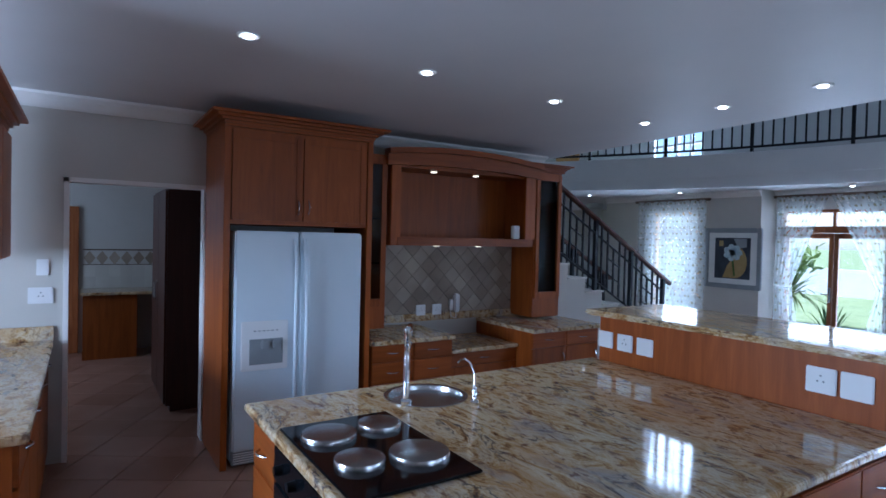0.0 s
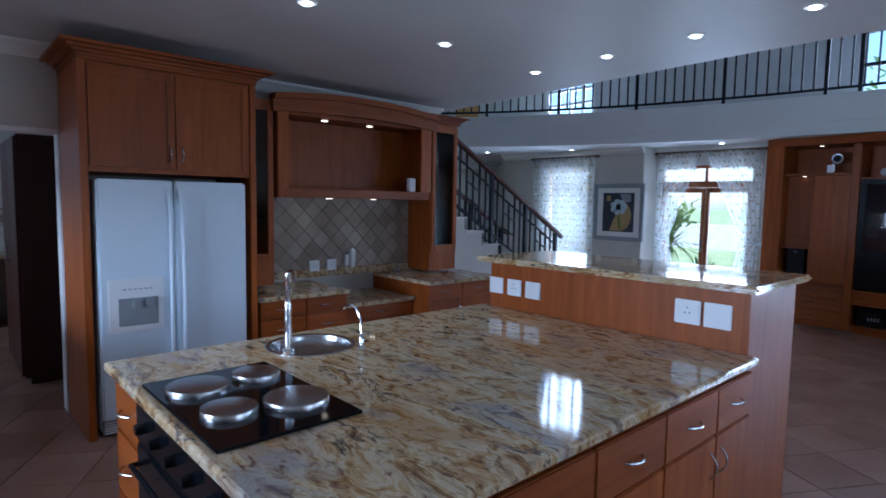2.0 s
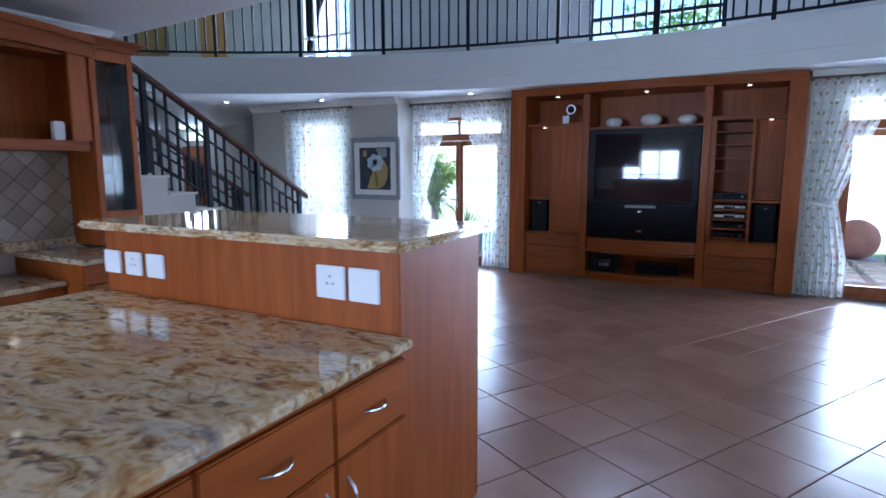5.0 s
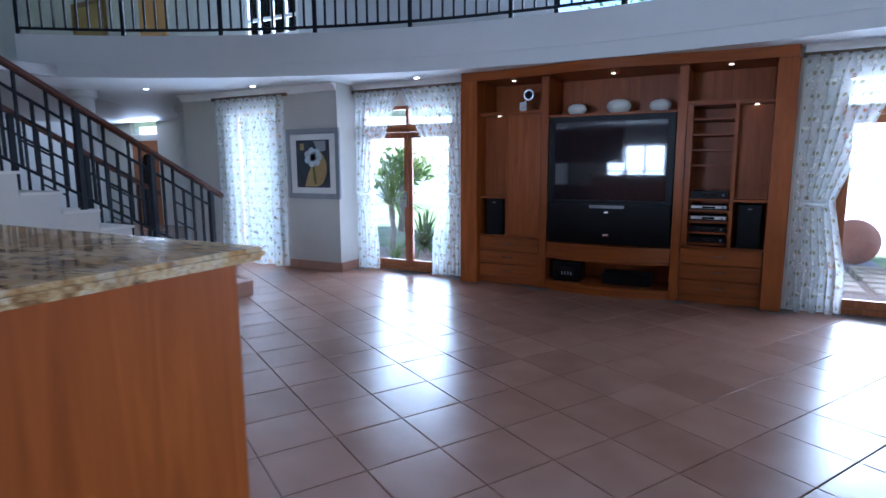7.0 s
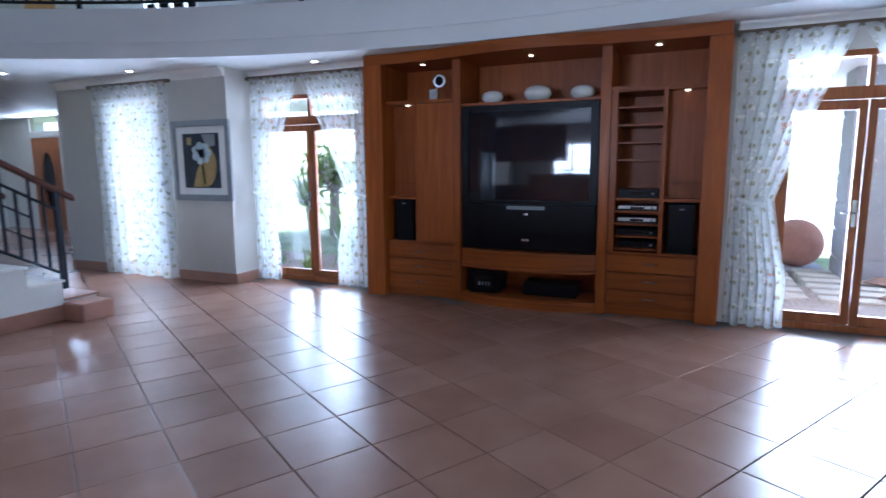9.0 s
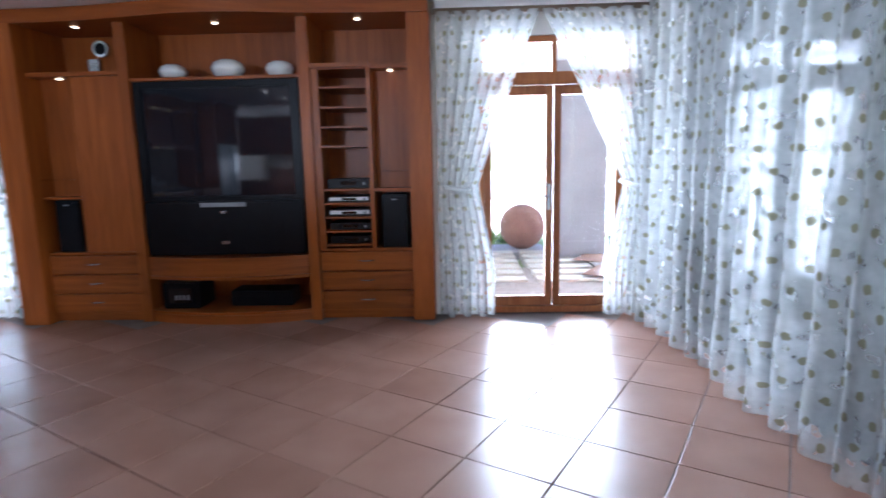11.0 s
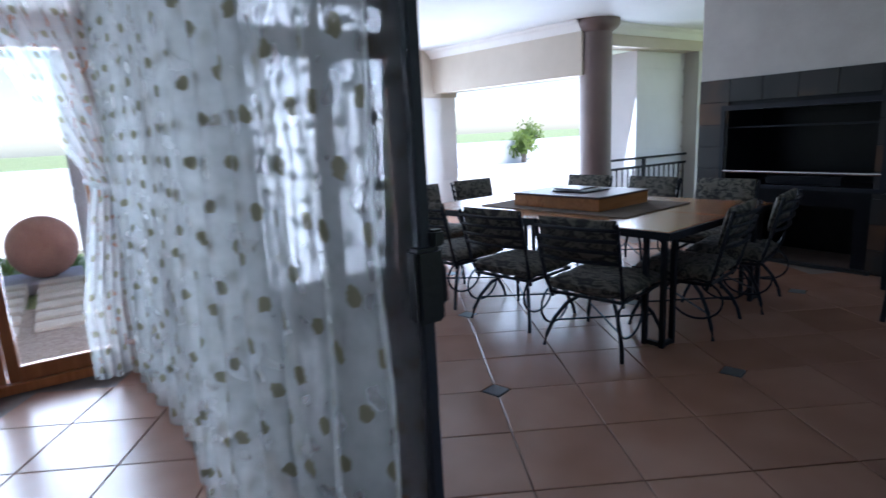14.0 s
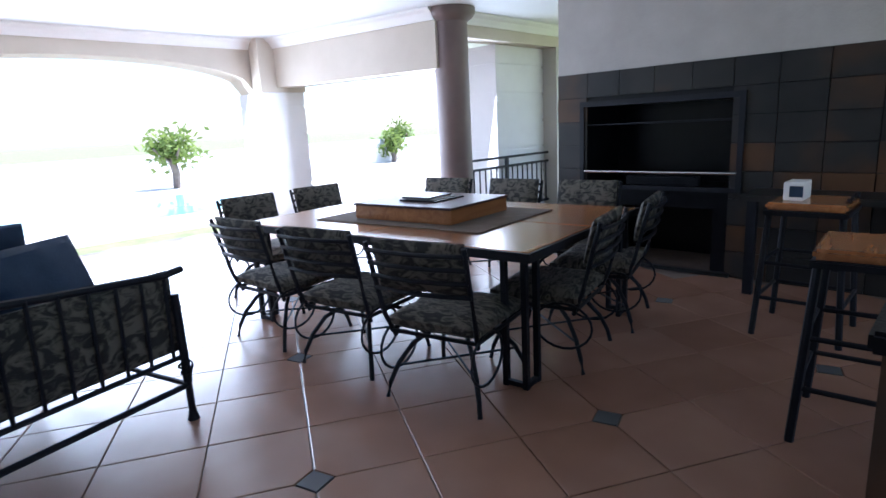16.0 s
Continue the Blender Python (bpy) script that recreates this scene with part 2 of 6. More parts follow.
def granite():
    """Cream and gold granite with flowing bands, rust spots, grey clouds and thin dark veins."""
    m, n, l, p = material("gold_granite", (0.5, 0.38, 0.2), 0.07)
    v = coords(n, l, (0.75, 1.7, 1.2), (0, 0, 28))
    warp = noise_node(n, l, v, 1.9, 4, 0.55)
    mix = n.new("ShaderNodeVectorMath")
    mix.operation = "MULTIPLY_ADD"
    mix.inputs[1].default_value = (0.55, 0.55, 0.2)
    l.new(warp.outputs["Color"], mix.inputs[0])
    l.new(v.outputs[0], mix.inputs[2])
    a = noise_node(n, l, mix, 11.0, 14, 0.74, 0.4)
    r = ramp(n, [(0.32, (0.07, 0.035, 0.02)), (0.41, (0.30, 0.17, 0.07)), (0.47, (0.50, 0.35, 0.17)), (0.54, (0.64, 0.54, 0.38)), (0.60, (0.46, 0.33, 0.18)), (0.70, (0.17, 0.16, 0.17))])
    l.new(a.outputs[0], r.inputs[0])

    def over(base, colour, mask, amount):
        k = n.new("ShaderNodeMix")
        k.data_type = "RGBA"
        k.inputs["B"].default_value = (*colour, 1)
        f = n.new("ShaderNodeMath")
        f.operation = "MULTIPLY"
        f.inputs[1].default_value = amount
        l.new(mask, f.inputs[0])
        l.new(f.outputs[0], k.inputs["Factor"])
        l.new(base, k.inputs["A"])
        return k.outputs["Result"]

    def mask(noise_, lo, hi):
        k = ramp(n, [(lo, (0, 0, 0)), (hi, (1, 1, 1))])
        l.new(noise_.outputs[0], k.inputs[0])
        return k.outputs[0]
    c = over(r.outputs[0], (0.40, 0.20, 0.05), mask(noise_node(n, l, mix, 3.2, 5, 0.6), 0.50, 0.64), 0.5)
    c = over(c, (0.30, 0.32, 0.36), mask(noise_node(n, l, mix, 2.4, 5, 0.6, 0.6), 0.55, 0.68), 0.6)
    c = over(c, (0.12, 0.05, 0.035), mask(noise_node(n, l, v, 17.0, 5, 0.6, 0.5), 0.57, 0.66), 0.8)
    vein = noise_node(n, l, mix, 2.7, 5, 0.55)
    d = n.new("ShaderNodeMath")
    d.operation = "SUBTRACT"
    d.inputs[1].default_value = 0.47
    l.new(vein.outputs[0], d.inputs[0])
    e = n.new("ShaderNodeMath")
    e.operation = "ABSOLUTE"
    l.new(d.outputs[0], e.inputs[0])
    vr = ramp(n, [(0.0, (1, 1, 1)), (0.018, (0, 0, 0))])
    l.new(e.outputs[0], vr.inputs[0])
    part_ = n.new("ShaderNodeMath")
    part_.operation = "MULTIPLY"
    l.new(vr.outputs[0], part_.inputs[0])
    l.new(mask(noise_node(n, l, v, 3.6, 2), 0.48, 0.58), part_.inputs[1])
    c = over(c, (0.035, 0.035, 0.05), part_.outputs[0], 0.9)
    l.new(c, p.inputs["Base Color"])
    return m


GRANITE = granite()


def tile_material(name, c0, c1, c2, rough, strength=0.25):
    """Glazed tiles that differ from one to the next."""
    m, n, l, p = material(name, c0, rough)
    oi, geo = n.new("ShaderNodeObjectInfo"), n.new("ShaderNodeNewGeometry")
    gp = n.new("ShaderNodeVectorMath")
    gp.operation = "MULTIPLY"
    gp.inputs[1].default_value = (1, 1, 1)
    l.new(geo.outputs["Position"], gp.inputs[0])
    a = noise_node(n, l, gp, 3.0, 2, 0.45)
    add = n.new("ShaderNodeMath")
    add.operation = "ADD"
    l.new(oi.outputs["Random"], add.inputs[0])
    l.new(geo.outputs["Random Per Island"], add.inputs[1])
    fr = n.new("ShaderNodeMath")
    fr.operation = "FRACT"
    l.new(add.outputs[0], fr.inputs[0])
    half = n.new("ShaderNodeMath")
    half.operation = "MULTIPLY_ADD"
    half.inputs[1].default_value, half.inputs[2].default_value = 0.5, -0.25
    l.new(fr.outputs[0], half.inputs[0])
    sm = n.new("ShaderNodeMath")
    sm.operation = "ADD"
    l.new(a.outputs[0], sm.inputs[0])
    l.new(half.outputs[0], sm.inputs[1])
    r = ramp(n, [(0.15, c0), (0.5, c1), (0.85, c2)])
    l.new(sm.outputs[0], r.inputs[0])
    l.new(r.outputs[0], p.inputs["Base Color"])
    f = noise_node(n, l, gp, 4.0, 1, 0.4)
    bump(n, l, p, f.outputs[0], strength, 0.01)
    return m


FLOORTILE = tile_material("terracotta_floor_tile", (0.25, 0.130, 0.088), (0.285, 0.155, 0.108), (0.325, 0.185, 0.132), 0.27, 0.15)
INSERT = tile_material("slate_insert", (0.035, 0.04, 0.05), (0.06, 0.065, 0.075), (0.09, 0.095, 0.10), 0.4)
SPLASH = tile_material("stone_wall_tile", (0.20, 0.15, 0.11), (0.32, 0.26, 0.20), (0.44, 0.37, 0.29), 0.5)
PALETILE = tile_material("pale_wall_tile", (0.48, 0.46, 0.42), (0.55, 0.53, 0.48), (0.62, 0.60, 0.55), 0.35)
SLATE = tile_material("slate_tile", (0.009, 0.010, 0.011), (0.018, 0.0175, 0.017), (0.07, 0.034, 0.016), 0.45, 0.6)


def glass(name, tint=(1, 1, 1)):
    m = bpy.data.materials.new(name)
    m.use_nodes = True
    n, l = m.node_tree.nodes, m.node_tree.links
    n.remove(n["Principled BSDF"])
    t, g, x, fz = n.new("ShaderNodeBsdfTransparent"), n.new("ShaderNodeBsdfGlossy"), n.new("ShaderNodeMixShader"), n.new("ShaderNodeFresnel")
    t.inputs[0].default_value = (*tint, 1)
    g.inputs["Roughness"].default_value = 0.02
    l.new(fz.outputs[0], x.inputs[0])
    l.new(t.outputs[0], x.inputs[1])
    l.new(g.outputs[0], x.inputs[2])
    l.new(x.outputs[0], n["Material Output"].inputs[0])
    return m


GLASS = glass("clear_glass")
DARKGLASS = glass("cabinet_glass", (0.75, 0.78, 0.78))


def sheer():
    """White voile with woven olive dots; u and v run in metres of cloth."""
    m = bpy.data.materials.new("dotted_voile")
    m.use_nodes = True
    n, l = m.node_tree.nodes, m.node_tree.links
    n.remove(n["Principled BSDF"])
    uv = n.new("ShaderNodeUVMap")
    sep = n.new("ShaderNodeSeparateXYZ")
    l.new(uv.outputs[0], sep.inputs[0])

    def math_node(op, a, b=None, c=None):
        k = n.new("ShaderNodeMath")
        k.operation = op
        for i, q in enumerate((a, b, c)):
            if q is None:
                continue
            if isinstance(q, (int, float)):
                k.inputs[i].default_value = q
            else:
                l.new(q, k.inputs[i])
        return k.outputs[0]
    sv = math_node("DIVIDE", sep.outputs["Y"], 0.105)
    row = math_node("FLOOR", sv)
    odd = math_node("FRACT", math_node("MULTIPLY", row, 0.5))
    su = math_node("ADD", math_node("DIVIDE", sep.outputs["X"], 0.13), odd)
    fu = math_node("SUBTRACT", math_node("FRACT", su), 0.5)
    fv = math_node("SUBTRACT", math_node("FRACT", sv), 0.5)
    du, dv = math_node("MULTIPLY", fu, 0.13), math_node("MULTIPLY", fv, 0.105)
    wob = n.new("ShaderNodeTexNoise")
    wob.inputs["Scale"].default_value = 45
    l.new(uv.outputs[0], wob.inputs["Vector"])
    dist = math_node("SQRT", math_node("ADD", math_node("MULTIPLY", du, du), math_node("MULTIPLY", dv, dv)))
    rad = math_node("MULTIPLY_ADD", wob.outputs[0], 0.026, 0.006)
    dot = math_node("LESS_THAN", dist, rad)
    dcol = n.new("ShaderNodeMix")
    dcol.data_type = "RGBA"
    dcol.inputs["A"].default_value, dcol.inputs["B"].default_value = (0.78, 0.81, 0.80, 1), (0.17, 0.155, 0.10, 1)
    l.new(dot, dcol.inputs["Factor"])
    df, tl, tr = n.new("ShaderNodeBsdfDiffuse"), n.new("ShaderNodeBsdfTranslucent"), n.new("ShaderNodeBsdfTransparent")
    l.new(dcol.outputs["Result"], df.inputs[0])
    l.new(dcol.outputs["Result"], tl.inputs[0])
    a, b = n.new("ShaderNodeMixShader"), n.new("ShaderNodeMixShader")
    a.inputs[0].default_value = 0.62
    l.new(df.outputs[0], a.inputs[1])
    l.new(tl.outputs[0], a.inputs[2])
    weave = n.new("ShaderNodeTexNoise")
    weave.inputs["Scale"].default_value = 14
    l.new(uv.outputs[0], weave.inputs["Vector"])
    fac = math_node("MULTIPLY_ADD", weave.outputs[0], 0.22, 0.21)
    fac = math_node("MAXIMUM", fac, math_node("MULTIPLY", dot, 0.92))
    l.new(fac, b.inputs[0])
    l.new(tr.outputs[0], b.inputs[1])
    l.new(a.outputs[0], b.inputs[2])
    l.new(b.outputs[0], n["Material Output"].inputs[0])
    return m


VOILE = sheer()


def zebra():
    m, n, l, p = material("striped_fabric", (0.05, 0.05, 0.04), 0.9)
    v = coords(n, l, (1, 1, 1))
    v.inputs["Scale"].default_value = (1.0, 2.2, 1.6)
    w = noise_node(n, l, v, 11, 3, 0.55, 1.8)
    r = ramp(n, [(0.42, (0.016, 0.016, 0.015)), (0.58, (0.11, 0.10, 0.08))])
    l.new(w.outputs[0], r.inputs[0])
    l.new(r.outputs[0], p.inputs["Base Color"])
    f = noise_node(n, l, v, 160, 2)
    bump(n, l, p, f.outputs[0], 0.3, 0.003)
    return m


ZEBRA = zebra()
for dull, level in ((BLACK, 0.14), (IRON, 0.22), (SLATE, 0.3)):
    dull.node_tree.nodes["Principled BSDF"].inputs["Specular IOR Level"].default_value = level
RODWOOD = wood("rod_wood", (0.10, 0.07, 0.045), (0.17, 0.12, 0.08), (0.8, 9, 9))
HANDRAIL = wood("dark_handrail_wood", (0.06, 0.016, 0.008), (0.13, 0.038, 0.016), (9, 0.7, 9))

# ---------------------------------------------------------------- structure
solid("floor", box(B(-15.0, 2.42, -3.2, 9.30, -0.12, -0.010), -15.0, -7.7, 9.30, 13.0, -0.12, -0.010), GROUT, kind="structure")
solid("patio_floor", B(2.42, 10.5, 3.0, 13.4, -0.12, -0.010), GROUT, kind="structure")
solid("ground", B(-400, 400, -400, 400, -0.30, -0.16), GRASS, kind="structure")

H1 = 2.65
# kitchen wall with the pantry doorway
bm = B(-5.02, -4.9, -3.2, -0.09, 0, H1)
box(bm, -5.02, -4.9, -0.09, 0.82, 2.04, H1)
box(bm, -5.02, -4.9, 0.82, 4.44, 0, H1)
solid("wall_kitchen", bm, WALL, kind="structure")
bm = B(-5.03, -4.885, -0.12, -0.088, 0, 2.07)
box(bm, -5.03, -4.885, 0.818, 0.85, 0, 2.07)
box(bm, -5.03, -4.885, -0.12, 0.85, 2.038, 2.07)
solid("trim_pantry_door", bm, WHITEPAINT, kind="structure")
# pantry
bm = B(-9.4, -9.2, -2.2, 3.4, 0, 2.6)
box(bm, -9.2, -5.02, -2.3, -2.2, 0, 2.6)
box(bm, -9.2, -5.02, 3.4, 3.5, 0, 2.6)
solid("wall_pantry", bm, WALL, kind="structure")
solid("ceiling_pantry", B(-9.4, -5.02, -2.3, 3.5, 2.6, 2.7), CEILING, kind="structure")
# added fill lamp that brightens the pantry; its wall has no window
sky_or_fill_light(-7.8, -2.1, 1.7, 1.0, 0.9, (0.1, 1, -0.3), 13)
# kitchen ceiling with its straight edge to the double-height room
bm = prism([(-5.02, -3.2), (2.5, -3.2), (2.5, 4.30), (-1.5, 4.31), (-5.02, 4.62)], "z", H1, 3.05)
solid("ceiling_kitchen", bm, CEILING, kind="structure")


def cornice(name, x0, y0, x1, y1, z, out, mat=WHITEPAINT, s=0.10):
    """A coved moulding from one place to another; out: the way into the room."""
    bm = bmesh.new()
    prof = [(0, 0), (s, 0), (s * 0.95, -s * 0.18), (s * 0.55, -s * 0.42), (s * 0.28, -s * 0.8), (s * 0.18, -s), (0, -s)]
    ends = []
    for x, y in ((x0, y0), (x1, y1)):
        ends.append([bm.verts.new((x + out[0] * u, y + out[1] * u, z + v)) for u, v in prof])
    n = len(prof)
    for k in range(n):
        bm.faces.new((ends[0][k], ends[0][(k + 1) % n], ends[1][(k + 1) % n], ends[1][k]))
    bm.faces.new(ends[0])
    bm.faces.new(ends[1][::-1])
    return solid(name, bm, mat, kind="structure")


cornice("cornice_kitchen", -4.9, -3.2, -4.9, 4.45, H1 - 0.003, (1, 0))
# south and east walls
bm = B(-5.02, 2.62, -3.3, -3.2, 0, 0.92)
box(bm, -5.02, 2.62, -3.3, -3.2, 2.08, 5.8)
box(bm, -5.02, -3.7, -3.3, -3.2, 0.92, 2.08)
box(bm, -1.9, 2.62, -3.3, -3.2, 0.92, 2.08)
solid("wall_south", bm, WALL, kind="structure")
bm = B(2.36, 2.62, -3.2, 1.5, 0, 5.8)
box(bm, 2.36, 2.62, 3.3, 4.45, 0, 5.8)
box(bm, 2.36, 2.62, 1.5, 3.3, 0, 0.88)
box(bm, 2.36, 2.62, 1.5, 3.3, 2.12, 5.8)
box(bm, 2.36, 2.62, 4.45, 8.85, 2.45, 5.8)
box(bm, 2.36, 2.62, 8.85, 9.3, 0, 5.8)
solid("wall_east", bm, WALL, kind="structure")
# north side: picture wall, garden doors, niche of the media unit
ZU = 2.55
bm = B(-7.7, -6.62, 8.72, 8.86, 0, ZU)
box(bm, -6.62, -5.68, 8.72, 8.86, 2.25, ZU)
box(bm, -5.68, -4.68, 8.72, 8.86, 0, ZU)
box(bm, -4.82, -4.68, 8.86, 9.3, 0, ZU)
solid("wall_picture", bm, WALL, kind="structure")
bm = B(-4.68, -4.62, 9.16, 9.3, 0, ZU)
box(bm, -4.62, -3.15, 9.16, 9.3, 2.25, ZU)
box(bm, -3.15, -2.95, 9.16, 9.3, 0, ZU)
box(bm, -2.95, -2.85, 9.16, 9.6, 0, ZU)
box(bm, -2.95, 0.62, 9.5, 9.6, 0, ZU)
box(bm, 0.5, 0.62, 9.06, 9.5, 0, ZU)
box(bm, 0.62, 0.95, 9.06, 9.2, 0, ZU)
box(bm, 0.95, 2.2, 9.06, 9.2, 2.28, ZU)
box(bm, 2.2, 2.36, 9.06, 9.2, 0, ZU)
solid("wall_north", bm, WALL, kind="structure")
cornice("cornice_picture", -7.7, 8.72, -4.68, 8.72, ZU - 0.003, (0, -1))
cornice("cornice_door", -4.68, 9.16, -2.95, 9.16, ZU - 0.003, (0, -1))
cornice("cornice_corner", 0.62, 9.06, 2.36, 9.06, ZU - 0.003, (0, -1))
bm = B(-7.7, -6.62, 8.705, 8.72, 0, 0.12)
box(bm, -5.68, -4.665, 8.705, 8.72, 0, 0.12)
box(bm, -4.68, -4.665, 8.705, 9.16, 0, 0.12)
solid("baseboard", bm, SKIRT, kind="structure")

# curved gallery slab
CX, CY, RAD = -1.2, -1.9, 10.6


def gallery(r0, r1, z0, z1, a0=38, a1=-26, n=64, bm=None):
    """A ring piece of the gallery; angles from the +y axis, positive to -x."""
    bm = bm or bmesh.new()
    cols = []
    for k in range(n + 1):
        a = radians(a0 + (a1 - a0) * k / n)
        s, c = -math.sin(a), math.cos(a)
        cols.append([bm.verts.new((CX + r * s, CY + r * c, z)) for r, z in ((r0, z0), (r1, z0), (r1, z1), (r0, z1))])
    for p, q in zip(cols, cols[1:]):
        for k in range(4):
            bm.faces.new((p[k], p[(k + 1) % 4], q[(k + 1) % 4], q[k]))
    bm.faces.new(cols[0])
    bm.faces.new(cols[-1][::-1])
    return bm


bm = gallery(RAD, RAD + 6.0, 2.71, 3.05)
gallery(RAD + 0.015, RAD + 6.0, 2.55, 2.71, bm=bm)
solid("gallery_slab", bm, SLABWHITE, kind="structure")
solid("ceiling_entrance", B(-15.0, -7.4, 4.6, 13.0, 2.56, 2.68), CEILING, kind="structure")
solid("wall_stair_back", B(-9.0, -8.9, -3.2, 6.0, 2.7, 5.8), WALL_UP, kind="structure")
# upper walls with openings
bm = B(-15.0, -8.0, 10.4, 10.5, 3.05, 5.8)
box(bm, -8.0, -6.75, 10.4, 10.5, 5.3, 5.8)
box(bm, -6.75, -2.25, 10.4, 10.5, 3.05, 5.8)
box(bm, -2.25, -0.35, 10.4, 10.5, 3.05, 3.2)
box(bm, -2.25, -0.35, 10.4, 10.5, 5.2, 5.8)
box(bm, -0.35, 4.5, 10.4, 10.5, 3.05, 5.8)
box(bm, -15.1, -15.0, -3.3, 13.0, 0, 5.8)
solid("wall_upper", bm, WALL_UP, kind="structure")
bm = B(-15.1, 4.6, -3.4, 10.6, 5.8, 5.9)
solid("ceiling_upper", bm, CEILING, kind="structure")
solid("wall_upper_south", B(-9.0, -5.02, -3.3, -3.2, 2.7, 5.8), WALL_UP, kind="structure")
bm = B(2.5, 4.6, 8.9, 9.0, 2.55, 5.8)
solid("wall_upper_east", bm, WALL_UP, kind="structure")
# entrance hall behind the stairs
bm = B(-15.0, -13.75, 11.9, 12.0, 0, 2.6)
box(bm, -13.75, -12.75, 11.9, 12.0, 2.1, 2.25)
box(bm, -12.75, -7.7, 11.9, 12.0, 0, 2.6)
solid("wall_entrance", bm, WALL, kind="structure")
solid("wall_hall_side", B(-7.8, -7.7, 8.86, 12.0, 0, 2.56), WALL, kind="structure")
sky_or_fill_light(-13.2, 11.8, 2.4, 1.4, 0.3, (0, -1, -0.3), 12)
col = solid("hall_column", lathe([(0.17, 0.0), (0.17, 0.1), (0.14, 0.12), (0.14, 2.42), (0.19, 2.46), (0.19, 2.56)], 28, -9.0, 9.8), WALL_UP, kind="structure", smooth=True)
col = solid("stair_column", lathe([(0.17, 0.0), (0.17, 0.1), (0.14, 0.12), (0.14, 2.42), (0.19, 2.46), (0.19, 2.56)], 28, -8.4, 7.6), WALL_UP, kind="structure", smooth=True)


def glazed_door(x0, x1, y, top, name, leaf_mid=True, head=1.90):
    """A pair of wood-framed garden doors with a fanlight."""
    d = tagged(new(name), kind="structure")
    d.location = (x0, y, 0)
    w = x1 - x0
    bm = B(0, 0.05, 0, 0.09, 0, top, 0.004)
    box(bm, w - 0.05, w, 0, 0.09, 0, top, 0.004)
    box(bm, 0.05, w - 0.05, 0, 0.09, top - 0.05, top, 0.004)
    box(bm, 0.05, w - 0.05, 0, 0.09, head, head + 0.10, 0.004)
    box(bm, 0.05, w - 0.05, -0.01, 0.11, 0, 0.055, 0.004)
    box(bm, w / 2 - 0.02, w / 2 + 0.02, 0.01, 0.08, head + 0.1, top - 0.05, 0.004)
    part("window_frame", bm, DOORWOOD, d)
    for k in (0, 1):
        a, b = (0.052, w / 2 - 0.003) if k == 0 else (w / 2 + 0.003, w - 0.052)
        bm = B(a, a + 0.06, 0.02, 0.065, 0.057, head - 0.003, 0.004)
        box(bm, b - 0.06, b, 0.02, 0.065, 0.057, head - 0.003, 0.004)
        box(bm, a + 0.06, b - 0.06, 0.02, 0.065, 0.057, 0.14, 0.004)
        box(bm, a + 0.06, b - 0.06, 0.02, 0.065, head - 0.08, head - 0.003, 0.004)
        leaf = part("door_leaf", bm, DOORWOOD, d)
        g = part("pane", B(a + 0.055, b - 0.055, 0.038, 0.046, 0.135, head - 0.075), GLASS, leaf)
        g.visible_shadow = False
        g = part("pane", B((0.05, w / 2 + 0.02)[k], (w / 2 - 0.02, w - 0.05)[k], 0.04, 0.048, head + 0.1, top - 0.05), GLASS, d)
        g.visible_shadow = False
    bm = B(w / 2 - 0.05, w / 2 - 0.02, 0.008, 0.02, 0.88, 1.10, 0.004)
    tube([(w / 2 - 0.035, 0.01, 1.0), (w / 2 - 0.035, -0.035, 1.0), (w / 2 - 0.13, -0.035, 1.0)], 0.008, 8, bm)
    part("door_handle", bm, STEEL, d, "steel lever handle on a long plate")
    return d


glazed_door(-4.62, -3.15, 9.20, 2.25, "door_1")
glazed_door(0.95, 2.2, 9.09, 2.28, "door_2")
# tall window of the picture wall
d = tagged(new("window_1"), kind="structure")
d.location = (-6.62, 8.76, 0)
bm = B(0, 0.05, 0, 0.08, 0.0, 2.25, 0.004)
box(bm, 0.89, 0.94, 0, 0.08, 0.0, 2.25, 0.004)
box(bm, 0.05, 0.89, 0, 0.08, 0.0, 0.08, 0.004)
box(bm, 0.05, 0.89, 0, 0.08, 2.19, 2.25, 0.004)
box(bm, 0.05, 0.89, 0, 0.08, 1.86, 1.92, 0.004)
box(bm, 0.05, 0.89, 0, 0.08, 0.85, 0.90, 0.004)
part("window_frame", bm, PALEWOOD, d)
for za, zb in ((0.08, 0.85), (0.90, 1.86), (1.92, 2.19)):
    part("pane", B(0.05, 0.89, 0.035, 0.043, za, zb), GLASS, d).visible_shadow = False
# upper windows
for name, x0, x1, z0, z1, bars, cols in (("window_2", -8.0, -6.75, 3.05, 5.3, (3.75, 4.05), 4), ("window_3", -2.25, -0.35, 3.2, 5.2, (3.72, 4.2, 4.7), 2)):
    d = tagged(new(name), kind="structure")
    d.location = (x0, 10.41, 0)
    w = x1 - x0
    bm = B(0, 0.06, 0, 0.08, z0, z1)
    box(bm, w - 0.06, w, 0, 0.08, z0, z1)
    box(bm, 0.06, w - 0.06, 0, 0.08, z1 - 0.06, z1)
    box(bm, 0.06, w - 0.06, 0, 0.08, z0, z0 + 0.06)
    for k in range(1, cols):
        box(bm, w * k / cols - 0.02, w * k / cols + 0.02, 0.002, 0.078, z0 + 0.06, z1 - 0.06)
    for zb in bars:
        box(bm, 0.06, w - 0.06, 0.004, 0.076, zb - 0.025, zb + 0.025)
    part("window_frame", bm, IRON if cols == 2 else WHITEPAINT, d)
    part("pane", B(0.05, w - 0.05, 0.036, 0.044, z0 + 0.05, z1 - 0.05), GLASS, d).visible_shadow = False
d = tagged(new("window_4"), kind="structure")
